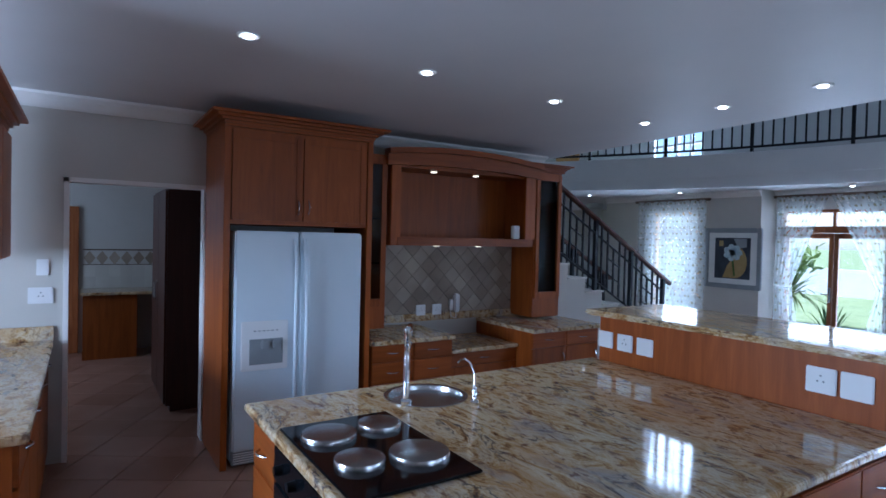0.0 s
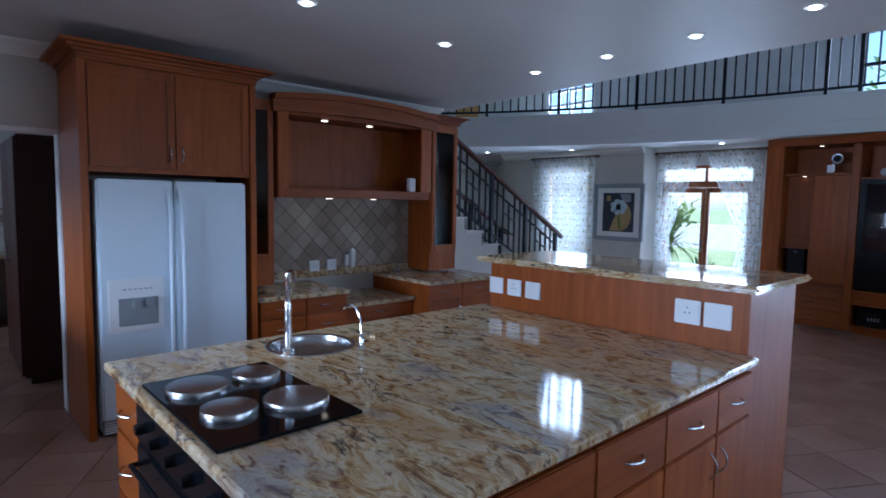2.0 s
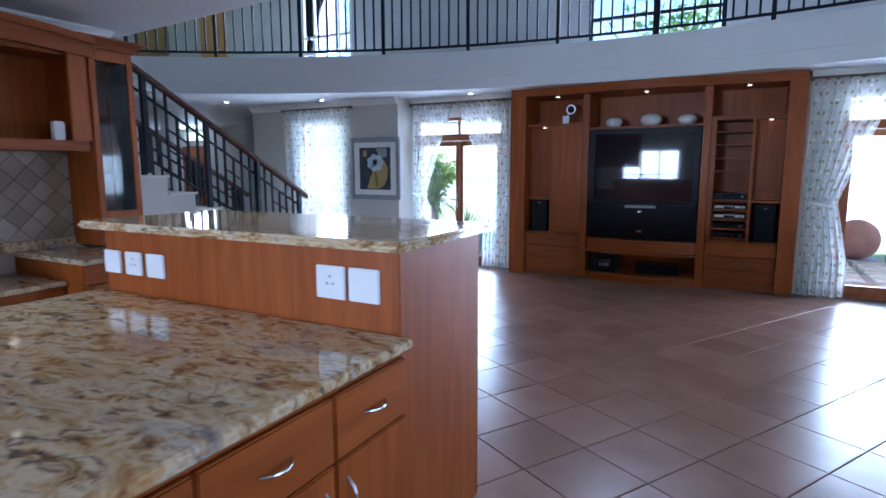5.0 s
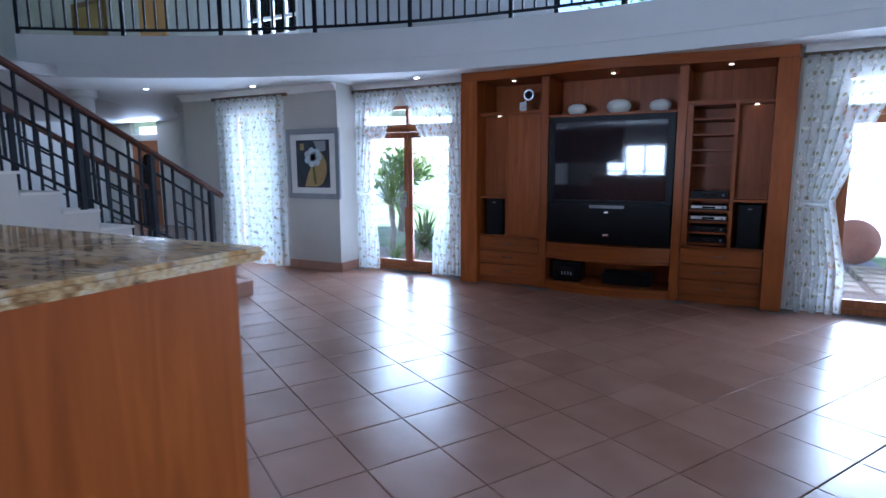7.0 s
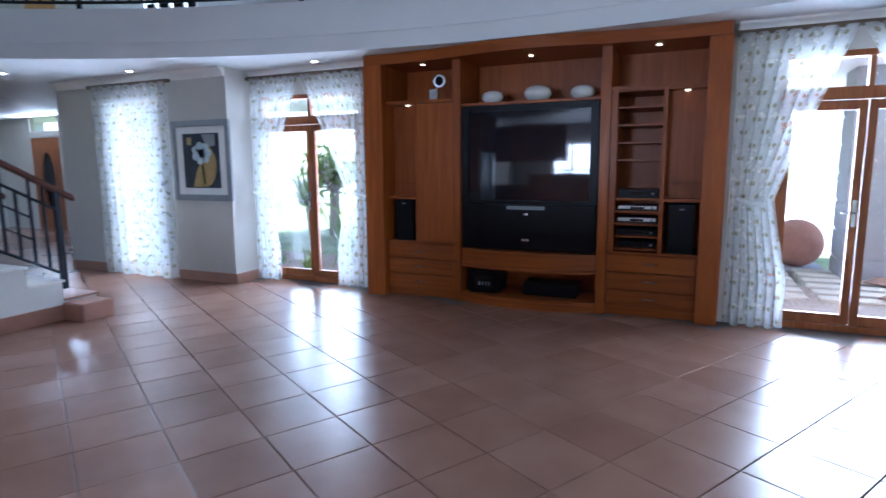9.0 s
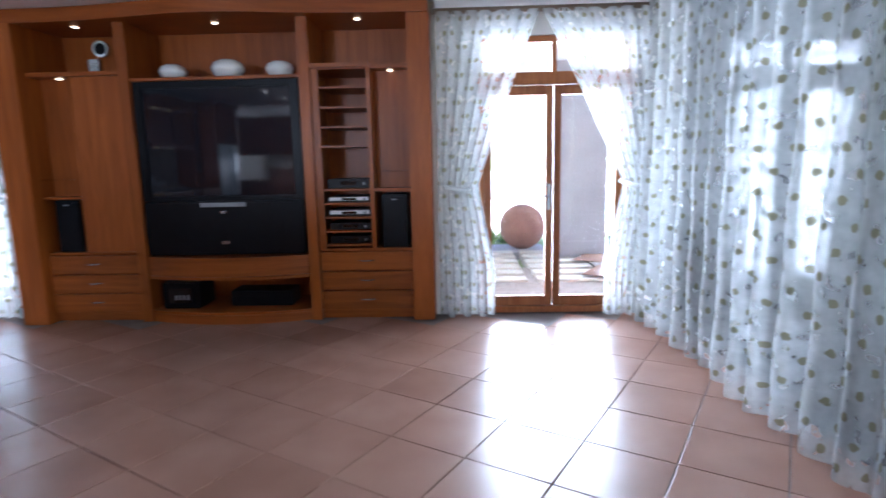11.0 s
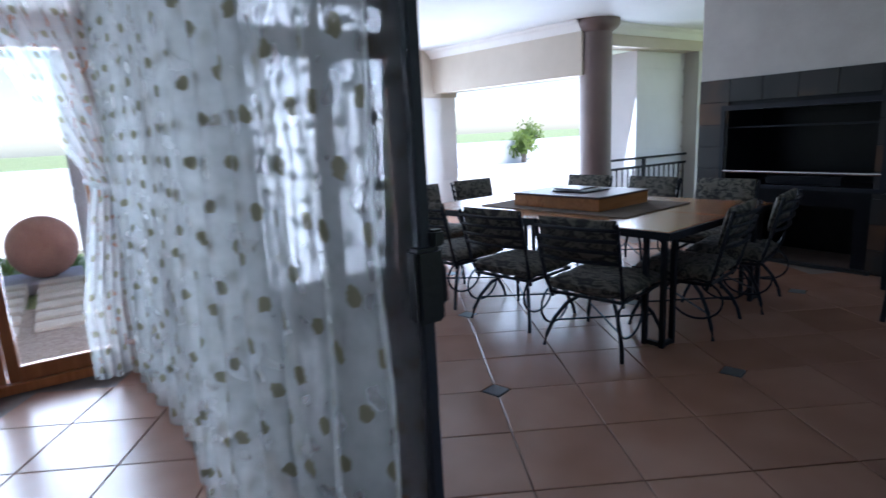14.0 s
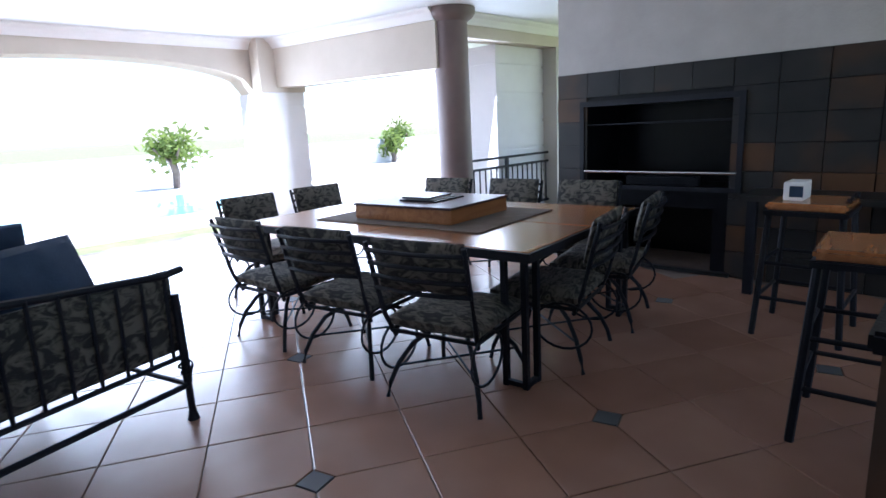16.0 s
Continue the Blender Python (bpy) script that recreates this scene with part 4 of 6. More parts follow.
# pantry furniture
pc = thing("pantry_counter", -9.2, 0.0, 0, "orange-brown wooden pantry counter with granite top", "counter")
part("body", B(0.0, 0.62, 0.0, 0.62, 0.0, 0.84), CHERRY, pc)
part("side_panel", B(0.0, 0.55, 1.3, 1.34, 0.0, 0.84), CHERRY, pc)
part("worktop", B(0.0, 0.68, -0.03, 1.5, 0.84, 0.88, 0.006), GRANITE, pc)
pt = thing("pantry_tiles", -9.2, 0.0, 0.88, "cream pantry wall tiles with a diamond border", "wall tiles")
for j in range(3):
    for i in range(10):
        if j < 2:
            part("tile", B(0, 0.008, 0.15 * i + 0.002, 0.15 * i + 0.148, 0.16 * j + 0.002, 0.16 * j + 0.158), PALETILE, pt)
        else:
            c, h = (0.15 * i + 0.075, 0.42), 0.072
            part("tile", prism([(c[0] - h, c[1]), (c[0], c[1] - 0.1), (c[0] + h, c[1]), (c[0], c[1] + 0.1)], "x", 0, 0.009), SPLASH, pt)
part("border", B(0, 0.010, 0.0, 1.5, 0.525, 0.545), GROUT, pt)
part("border", B(0, 0.010, 0.0, 1.5, 0.322, 0.332), GROUT, pt)
tl = thing("tall_pantry_unit", -6.9, 0.66, 0, "tall dark brown pantry unit with two doors", "cabinet")
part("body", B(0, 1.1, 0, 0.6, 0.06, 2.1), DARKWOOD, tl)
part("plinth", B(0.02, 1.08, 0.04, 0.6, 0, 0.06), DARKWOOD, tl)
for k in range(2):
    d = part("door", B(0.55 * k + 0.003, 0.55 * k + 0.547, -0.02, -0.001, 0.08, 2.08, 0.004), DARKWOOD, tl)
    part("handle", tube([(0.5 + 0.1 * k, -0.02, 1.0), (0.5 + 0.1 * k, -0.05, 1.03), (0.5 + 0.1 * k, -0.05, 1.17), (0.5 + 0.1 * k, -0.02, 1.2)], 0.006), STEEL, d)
part("door_leaf", B(-9.19, -9.15, -0.75, -0.05, 0, 2.0, 0.004), DOORWOOD, tagged(new("door_5"), kind="structure"))

# island
isl = thing("kitchen_island", -1.75, 1.75, 0, "cherry wood kitchen island with drawers and raised bar wall", "kitchen island")
part("body", B(-0.86, 0.80, -1.07, 1.13, 0.09, 0.70), CHERRY, isl)
bm = B(-0.86, -0.84, -1.07, 1.13, 0.70, 0.88)
box(bm, 0.78, 0.80, -1.07, 1.13, 0.70, 0.88)
box(bm, -0.84, 0.78, -1.07, -1.05, 0.70, 0.88)
part("top_frame", bm, CHERRY, isl)
part("plinth", B(-0.80, 0.74, -1.0, 1.13, 0.0, 0.09), CHERRY_H, isl)
part("bar_wall", B(-0.84, 0.785, 1.15, 1.79, 0.0, 1.215, 0.004), CHERRY, isl, "cherry veneered raised bar wall")
for a, b in ((-0.60, -0.15), (-0.15, 0.30), (0.30, 0.75), (0.75, 1.13), (-1.05, -0.60)):
    framed_door(isl, "x", a, b, 0.66, 0.86, 0.802, CHERRY_H, ((a + b) / 2, 0.76, "y"), "drawer")
    framed_door(isl, "x", a, b, 0.10, 0.66, 0.802, CHERRY, ((b - 0.05) if a in (-0.60, 0.30) else (a + 0.05), 0.54, "z"), "door", False)
for z0, z1 in ((0.66, 0.86), (0.40, 0.66), (0.10, 0.40)):
    framed_door(isl, "-y", -0.84, -0.50, z0, z1, -1.072, CHERRY_H, (-0.67, (z0 + z1) / 2, "y"), "drawer")
bm = bmesh.new()
HX, HY, HR = -0.62, -0.32, 0.186
rect = [(-0.90, -1.12), (0.835, -1.12), (0.835, 1.149), (-0.90, 1.149)]
loops = []
for z, inset in ((0.88, 0.008), (0.888, 0.0), (0.908, 0.0), (0.916, 0.004), (0.92, 0.012)):
    loops.append([bm.verts.new((x - math.copysign(inset, x), y - math.copysign(inset, y), z)) for x, y in rect])
for a, b in zip(loops, loops[1:]):
    for k in range(4):
        bm.faces.new((a[k], a[(k + 1) % 4], b[(k + 1) % 4], b[k]))
rings = [[bm.verts.new((HX + HR * math.cos(2 * math.pi * k / 40), HY + HR * math.sin(2 * math.pi * k / 40), z)) for k in range(40)] for z in (0.88, 0.92)]
for k in range(40):
    bm.faces.new((rings[0][k], rings[0][(k + 1) % 40], rings[1][(k + 1) % 40], rings[1][k]))
for outer, ring in ((loops[0], rings[0]), (loops[-1], rings[1])):
    es = [bm.edges.get((q[k], q[(k + 1) % len(q)])) for q in (outer, ring) for k in range(len(q))]
    bmesh.ops.triangle_fill(bm, edges=es, use_beauty=True)
solid("island_worktop", bm, GRANITE, "polished gold and grey veined granite island top", "worktop").location = (-1.75, 1.75, 0)
part("bar_top", B(-0.90, 0.845, 1.06, 1.84, 1.215, 1.25, 0.012), GRANITE, isl, "polished granite bar top on the raised wall")
for x in (-2.53, -2.375, -2.225):
    socket("wall_socket", pose(x, 2.898, 1.06, 0, 0, 0), 0.118, 0.105, "white square socket plate on the cherry bar wall", x == -2.375)
for x in (-1.25, -1.105):
    socket("wall_socket", pose(x, 2.898, 1.08, 0, 0, 0), 0.13, 0.12, "large white socket plate on the cherry bar wall", x == -1.25)
ov = thing("oven", -1.80, 0.68, 0, "black built-in oven with knobs under the hob", "oven")
part("front", B(-0.42, 0.40, -0.035, -0.002, 0.14, 0.72, 0.006), BLACKGLASS, ov)
part("panel", B(-0.42, 0.40, -0.035, -0.002, 0.73, 0.865, 0.004), BLACKGLASS, ov)
for k in range(5):
    bm = lathe([(0.022, 0), (0.018, 0.03)], 14)
    bmesh.ops.rotate(bm, verts=bm.verts, cent=(0, 0, 0), matrix=Matrix.Rotation(radians(90), 3, "X"))
    bmesh.ops.translate(bm, verts=bm.verts, vec=(-0.32 + 0.16 * k, -0.035, 0.80))
    part("knob", bm, BLACK, ov)
part("handle", tube([(-0.36, -0.035, 0.66), (-0.36, -0.07, 0.66), (0.34, -0.07, 0.66), (0.34, -0.035, 0.66)], 0.01), BLACK, ov)
hob = thing("hob", -1.85, 0.895, 0.92, "black glass hob with four domed steel plate covers", "hob")
part("glass_plate", B(-0.36, 0.36, -0.235, 0.235, 0.0005, 0.012, 0.004), BLACKGLASS, hob)
for x, y, r in ((-0.17, -0.10, 0.105), (-0.19, 0.12, 0.088), (0.11, -0.10, 0.088), (0.15, 0.11, 0.108)):
    part("plate_cover", lathe([(r, 0.012), (r, 0.026), (r * 0.97, 0.032), (r * 0.6, 0.036), (0.002, 0.037)], 40, x, y), STEEL, hob, "polished steel plate cover", True)
snk = thing("sink", -2.37, 1.43, 0.92, "round stainless steel sink set in the granite", "sink")
part("bowl", lathe([(0.03, -0.15), (0.14, -0.148), (0.168, -0.12), (0.180, -0.01), (0.184, 0.003), (0.20, 0.007), (0.208, 0.005), (0.208, 0.0005), (0.185, 0.0003), (0.182, -0.02)], 48), STEEL, snk, "", True)
part("drain", lathe([(0.035, -0.1485), (0.035, -0.144)], 20), CHROME, snk)
tp = thing("kitchen_tap", -2.28, 1.27, 0.92, "tall chrome kitchen tap beside the sink", "tap")
part("body", lathe([(0.026, 0), (0.026, 0.02), (0.016, 0.03), (0.016, 0.22), (0.014, 0.23), (0.014, 0.29), (0.018, 0.30), (0.018, 0.355), (0.008, 0.365)], 20), CHROME, tp, "", True)
part("spout", tube([(0, 0, 0.34), (-0.05, 0.04, 0.36), (-0.10, 0.07, 0.34), (-0.12, 0.085, 0.30)], 0.012), CHROME, tp, "", True)
part("lever", tube([(0.015, 0, 0.26), (0.05, -0.01, 0.30)], 0.006), CHROME, tp)
tp = thing("filter_tap", -2.14, 1.56, 0.92, "slim chrome swan-neck water filter tap", "tap")
part("body", lathe([(0.02, 0), (0.02, 0.012), (0.013, 0.02), (0.013, 0.07), (0.006, 0.08)], 16), CHROME, tp, "", True)
part("spout", tube([(0, 0, 0.07), (-0.005, 0, 0.14), (-0.03, -0.01, 0.19), (-0.06, -0.02, 0.205), (-0.085, -0.03, 0.195), (-0.095, -0.033, 0.18)], 0.005), CHROME, tp, "", True)
part("lever", B(-0.004, 0.035, -0.004, 0.004, 0.055, 0.062), CHROME, tp)


def downlight(x, y, z, on=True):
    d = thing("downlight", x, y, z, "small round white recessed ceiling downlight, lit", "ceiling light", "downlights")
    part("rim", lathe([(0.03, -0.002), (0.05, -0.008), (0.055, -0.003), (0.055, 0.0)], 24), WHITEPAINT, d, "", True)
    part("bulb", lathe([(0.027, -0.012), (0.027, -0.004)], 20), BULB, d)


for x, y in ((-2.82, 0.66), (-2.82, 1.66), (-2.87, 2.70), (-2.95, 3.75), (-2.28, 3.71), (-1.63, 3.66), (-0.98, 3.58)):
    downlight(x, y, H1 - 0.001)
for x, y in ((-7.4, 7.9), (-5.9, 8.45), (-3.55, 8.9)):
    downlight(x, y, 2.549)
for x, y in ((-2.82, 0.66), (-2.82, 1.66), (-2.87, 2.70), (-2.28, 3.71)):
    lp = new("downlight_lamp", bpy.data.lights.new("downlight_lamp", "SPOT"))
    lp.data.energy, lp.data.spot_size, lp.data.spot_blend, lp.data.shadow_soft_size, lp.data.color = 5.0, radians(90), 0.8, 0.04, (1, 0.93, 0.82)
    lp.matrix_world = look((x, y, H1 - 0.03), (x, y, 0))
# ---------------------------------------------------------------- living room
UX, UY = -1.17, 8.95
mu = thing("media_unit", UX, UY, 0, "large cherry wood media wall unit with bowed centre bay", "wall unit")
X = lambda x: x - UX
for a, b, f in ((-2.91, -2.69, -0.10), (0.40, 0.58, -0.06), (-1.92, -1.83, -0.03), (-0.465, -0.375, -0.03)):
    part("column", B(X(a), X(b), f, 0.53, 0.0, 2.44, 0.006), CHERRY, mu)


def bow(x, depth):
    """The forward bow of the centre bay at x."""
    s = (x - (-1.15)) / 0.70
    return -depth * max(0.0, 1 - s * s)


def bowed(x0, x1, z0, z1, depth, back, n=16, front=0.0):
    pts = [(X(x0 + (x1 - x0) * k / n), front + bow(x0 + (x1 - x0) * k / n, depth)) for k in range(n + 1)]
    return prism(pts + [(X(x1), back), (X(x0), back)], "z", z0, z1)


# top frieze follows a long wave
pts = []
for k in range(41):
    x = -2.91 + 3.48 * k / 40
    pts.append((X(x), -0.075 - 0.17 * math.exp(-((x + 1.15) / 0.75) ** 2)))
part("frieze", prism(pts + [(X(0.57), 0.53), (X(-2.91), 0.53)], "z", 2.44, 2.545), CHERRY_H, mu, "waved cherry wood frieze")
part("back_panel", B(X(-2.72), X(0.40), 0.50, 0.53, 0.05, 2.44), CHERRY, mu)
for a, b in ((-2.72, -1.92), (-0.375, 0.40)):
    part("plinth", B(X(a), X(b), 0.04, 0.5, 0.0, 0.075), CHERRY_H, mu)
    part("base_board", B(X(a), X(b), 0.02, 0.5, 0.58, 0.60), CHERRY_H, mu)
    part("shelf", B(X(a), X(b), 0.0, 0.5, 2.04, 2.075, 0.004), CHERRY_H, mu)
    for k in range(3):
        z = 0.085 + 0.165 * k
        d = part("drawer", B(X(a) + 0.004, X(b) - 0.004, 0.0, 0.022, z, z + 0.158, 0.005), CHERRY_H, mu)
        part("handle", tube([((X(a) + X(b)) / 2 + p[1], -p[0], z + 0.085) for p in bow_handle(0.12)], 0.005), STEEL, d, "steel bow handle")
# left bay
part("door", B(X(-2.335), X(-1.925), -0.002, 0.02, 0.605, 2.035, 0.004), CHERRY, mu)
part("divider", B(X(-2.355), X(-2.338), 0.0, 0.5, 0.60, 2.04), CHERRY, mu)
part("shelf", B(X(-2.69), X(-2.355), 0.02, 0.5, 1.05, 1.07), CHERRY_H, mu)
part("shelf", B(X(-2.69), X(-2.355), 0.03, 0.5, 1.21, 1.218), GLASS, mu, "clear glass shelf")
# centre bay
part("plinth", bowed(-1.83, -0.465, 0.0, 0.075, 0.14, 0.5), CHERRY_H, mu)
part("base_board", bowed(-1.83, -0.465, 0.075, 0.095, 0.12, 0.5), CHERRY_H, mu)
part("drawer", bowed(-1.825, -0.47, 0.40, 0.53, 0.13, 0.3), CHERRY_H, mu, "bowed cherry wood drawer")
part("shelf", bowed(-1.83, -0.465, 0.53, 0.56, 0.15, 0.5), CHERRY_H, mu)
part("shelf", bowed(-1.83, -0.465, 0.37, 0.395, 0.12, 0.5), CHERRY_H, mu)
part("shelf", B(X(-1.83), X(-0.465), -0.01, 0.5, 1.985, 2.01, 0.004), CHERRY_H, mu)
# right bay: rack, speaker niche
part("divider", B(X(0.065), X(0.10), -0.005, 0.5, 0.60, 2.06, 0.003), CHERRY, mu)
part("stile", B(X(-0.372), X(-0.315), -0.005, 0.022, 0.60, 2.06, 0.003), CHERRY, mu)
part("rail", B(X(-0.372), X(0.10), -0.03, 0.02, 2.05, 2.085, 0.004), CHERRY_H, mu)
for k in range(9):
    z = 0.655 + 0.155 * k if k > 4 else 0.62 + 0.115 * k
    part("rack_shelf", B(X(-0.315), X(0.065), 0.01, 0.45, z, z + 0.016, 0.002), CHERRY_H, mu)
part("shelf", B(X(0.10), X(0.40), 0.01, 0.5, 1.07, 1.095), CHERRY_H, mu)
part("shelf", B(X(0.10), X(0.40), 0.03, 0.5, 1.23, 1.238), GLASS, mu, "clear glass shelf")
part("inner_back", B(X(0.10), X(0.40), 0.16, 0.18, 1.095, 2.04), CHERRY, mu)
part("inner_back", B(X(-2.69), X(-2.355), 0.16, 0.18, 1.07, 2.04), CHERRY, mu)
for x, z in ((-2.30, 2.438), (-1.15, 2.438), (0.0, 2.438), (-2.48, 2.036), (0.25, 2.036)):
    part("spotlight", lathe([(0.022, z - 0.006), (0.022, z)], 14, X(x), 0.1), BULB_OFF, mu)

tv = thing("rear_projection_television", -1.15, 8.97, 0.56, "large black rear projection television in the media unit", "television")
part("body", B(-0.66, 0.66, 0.03, 0.42, 0.0, 1.40, 0.01), BLACK, tv)
part("bezel", box(box(box(B(-0.672, -0.60, -0.03, 0.03, 0.46, 1.42, 0.008), 0.60, 0.672, -0.03, 0.03, 0.46, 1.42, 0.008), -0.60, 0.60, -0.03, 0.03, 1.36, 1.42, 0.008), -0.60, 0.60, -0.03, 0.03, 0.46, 0.50, 0.008), BLACK, tv)
part("screen", B(-0.605, 0.605, -0.012, 0.0, 0.495, 1.365), SCREEN, tv, "dark reflecting screen")
part("speaker_panel", B(-0.665, 0.665, -0.045, 0.03, 0.01, 0.455, 0.012), BLACK, tv)
part("control_strip", B(-0.19, 0.19, -0.052, -0.046, 0.41, 0.445, 0.002), GREYP, tv)
part("badge", B(-0.025, 0.025, -0.051, -0.046, 0.355, 0.375, 0.002), STEEL, tv)
part("badge", B(-0.035, 0.035, -0.051, -0.046, 0.10, 0.125, 0.002), STEEL, tv)


def speaker(x, label):
    s = thing("loudspeaker", x, 9.0, 0.601, label, "loudspeaker", "loudspeakers")
    part("cabinet", B(-0.105, 0.105, 0.0, 0.3, 0, 0.44, 0.004), BLACK, s)
    part("grille", B(-0.095, 0.095, -0.014, -0.001, 0.012, 0.428, 0.006), BLACK, s)
    part("badge", B(-0.02, 0.02, -0.017, -0.014, 0.395, 0.405), GREYP, s)


speaker(-2.515, "slim black loudspeaker in the unit beside the tall door")
speaker(0.255, "slim black loudspeaker in the unit beside the rack")
for x, s in ((-1.55, 0.92), (-1.09, 1.12), (-0.66, 0.95)):
    prof = [(0.05, 0.0), (0.085, 0.012), (0.115, 0.05), (0.118, 0.075), (0.10, 0.11), (0.06, 0.13), (0.045, 0.132), (0.04, 0.125)]
    o = solid("vase", lathe([(r * s, z * s) for r, z in prof], 32), CERAMIC, "squat round white ceramic vase on the top shelf", "vase", group="white vases", smooth=True)
    o.location = (x, 9.10, 2.0105)
orn = thing("trophy_clock", -2.17, 9.08, 2.0755, "small silver ornament with a round clock on a block", "ornament")
part("base", B(-0.06, 0.03, -0.03, 0.03, 0, 0.11, 0.006), STEEL, orn)
part("face", tube([(0.05, -0.02, 0.19), (0.05, 0.02, 0.19)], 0.065, 24), CHROME, orn)
part("dial", tube([(0.05, -0.024, 0.19), (0.05, -0.0205, 0.19)], 0.045, 24), BLACK, orn)
part("stem", tube([(0.0, 0, 0.11), (0.03, 0, 0.14)], 0.014), CHROME, orn)
for z, h, mat, lab in ((1.098, 0.075, BLACK, "black hi-fi receiver on a rack shelf"), (0.982, 0.045, STEEL, "silver video player on a rack shelf"), (0.867, 0.05, STEEL, "silver disc player on a rack shelf"), (0.752, 0.055, BLACK, "black set-top box on a rack shelf"), (0.637, 0.06, BLACK, "black amplifier on the lowest rack shelf")):
    e = thing("hifi_component", -0.125, 9.02, z, lab, "hi-fi component", "hi-fi components")
    part("case", B(-0.17, 0.17, 0, 0.3, 0, h, 0.004), BLACK, e)
    if mat is not BLACK:
        part("faceplate", B(-0.165, 0.165, -0.002, 0, h * 0.3, h - 0.004), PLASTIC, e, "silver faceplate")
    part("display", B(-0.06, 0.06, -0.003, 0, h * 0.35, h * 0.75), BLACKGLASS, e)
    part("knob", tube([(0.13, -0.012, h / 2), (0.13, 0, h / 2)], 0.011, 14), GREYP, e)
cs = thing("subwoofer", -1.60, 8.98, 0.0955, "dark subwoofer box with a meter panel in the low bay", "loudspeaker")
part("cabinet", B(-0.16, 0.16, 0.0, 0.3, 0, 0.23, 0.008), BLACK, cs)
part("meter", B(-0.10, 0.10, -0.006, 0.0, 0.05, 0.18, 0.004), BLACKGLASS, cs)
for k in range(4):
    part("mark", B(-0.05 + 0.035 * k, -0.035 + 0.035 * k, -0.008, -0.006, 0.08, 0.12), GREYP, cs)
solid("storage_box", B(-1.20, -0.66, 9.05, 9.3, 0.0955, 0.23, 0.008), BLACK, "low black box in the shadow of the low bay", "box")

# framed picture of a rose
pic = thing("framed_picture", -5.10, 8.72, 1.48, "silver framed painting of a pale blue rose, cream mount", "picture")
w, h = 0.47, 0.48
bm = bmesh.new()
for a, b, c, d in ((-w, -w + 0.075, -h, h), (w - 0.075, w, -h, h), (-w + 0.075, w - 0.075, -h, -h + 0.075), (-w + 0.075, w - 0.075, h - 0.075, h)):
    box(bm, a, b, -0.045, -0.002, c, d, 0.012)
part("frame", bm, GREYP, pic, "broad brushed silver frame")
part("mount", B(-0.396, 0.396, -0.02, -0.004, -0.406, 0.406), CERAMIC, pic)
NAVY = speckled("picture_navy", (0.012, 0.016, 0.03), (0.04, 0.05, 0.07), 0.5, 6)
OCHRE = speckled("picture_ochre", (0.30, 0.20, 0.06), (0.42, 0.30, 0.12), 0.5, 6)
ROSE = speckled("picture_rose", (0.30, 0.42, 0.48), (0.60, 0.68, 0.70), 0.5, 14)
cv = part("canvas", B(-0.29, 0.29, -0.024, -0.0205, -0.325, 0.325), NAVY, pic)
part("painted_curve", prism([(-0.15, -0.31)] + [(0.05 + 0.19 * math.cos(radians(a)), -0.06 + 0.25 * math.sin(radians(a))) for a in range(-90, 91, 12)] + [(0.02, 0.02), (-0.08, -0.12)], "y", -0.027, -0.024), OCHRE, cv)
part("painted_shape", prism([(0.02, 0.31), (0.23, 0.31), (0.23, 0.18), (0.10, 0.16)], "y", -0.026, -0.024), GREYP, cv)
part("painted_letter", prism([(-0.22, 0.28), (-0.15, 0.28), (-0.15, 0.19), (-0.22, 0.19)], "y", -0.026, -0.024), OCHRE, cv)
bm = bmesh.new()
for r, n_, off in ((0.105, 7, 0.0), (0.075, 6, 0.3), (0.045, 5, 0.7), (0.022, 4, 0.1)):
    for k in range(n_):
        a = 2 * math.pi * k / n_ + off
        cx, cz = 0.01 + r * math.cos(a), 0.09 + r * 0.85 * math.sin(a)
        prism([(cx + 0.055 * math.cos(a + q) * (1 if abs(q) < 1.6 else 0.7), cz + 0.05 * math.sin(a + q)) for q in (-2.2, -1.2, -0.4, 0.4, 1.2, 2.2)], "y", -0.029 - (0.12 - r) * 0.03, -0.0245, bm)
part("painted_rose", bm, ROSE, cv)
part("painted_stem", prism([(-0.01, 0.0), (0.02, 0.0), (0.06, -0.27), (0.03, -0.28)], "y", -0.0285, -0.0245), LEAF, cv)


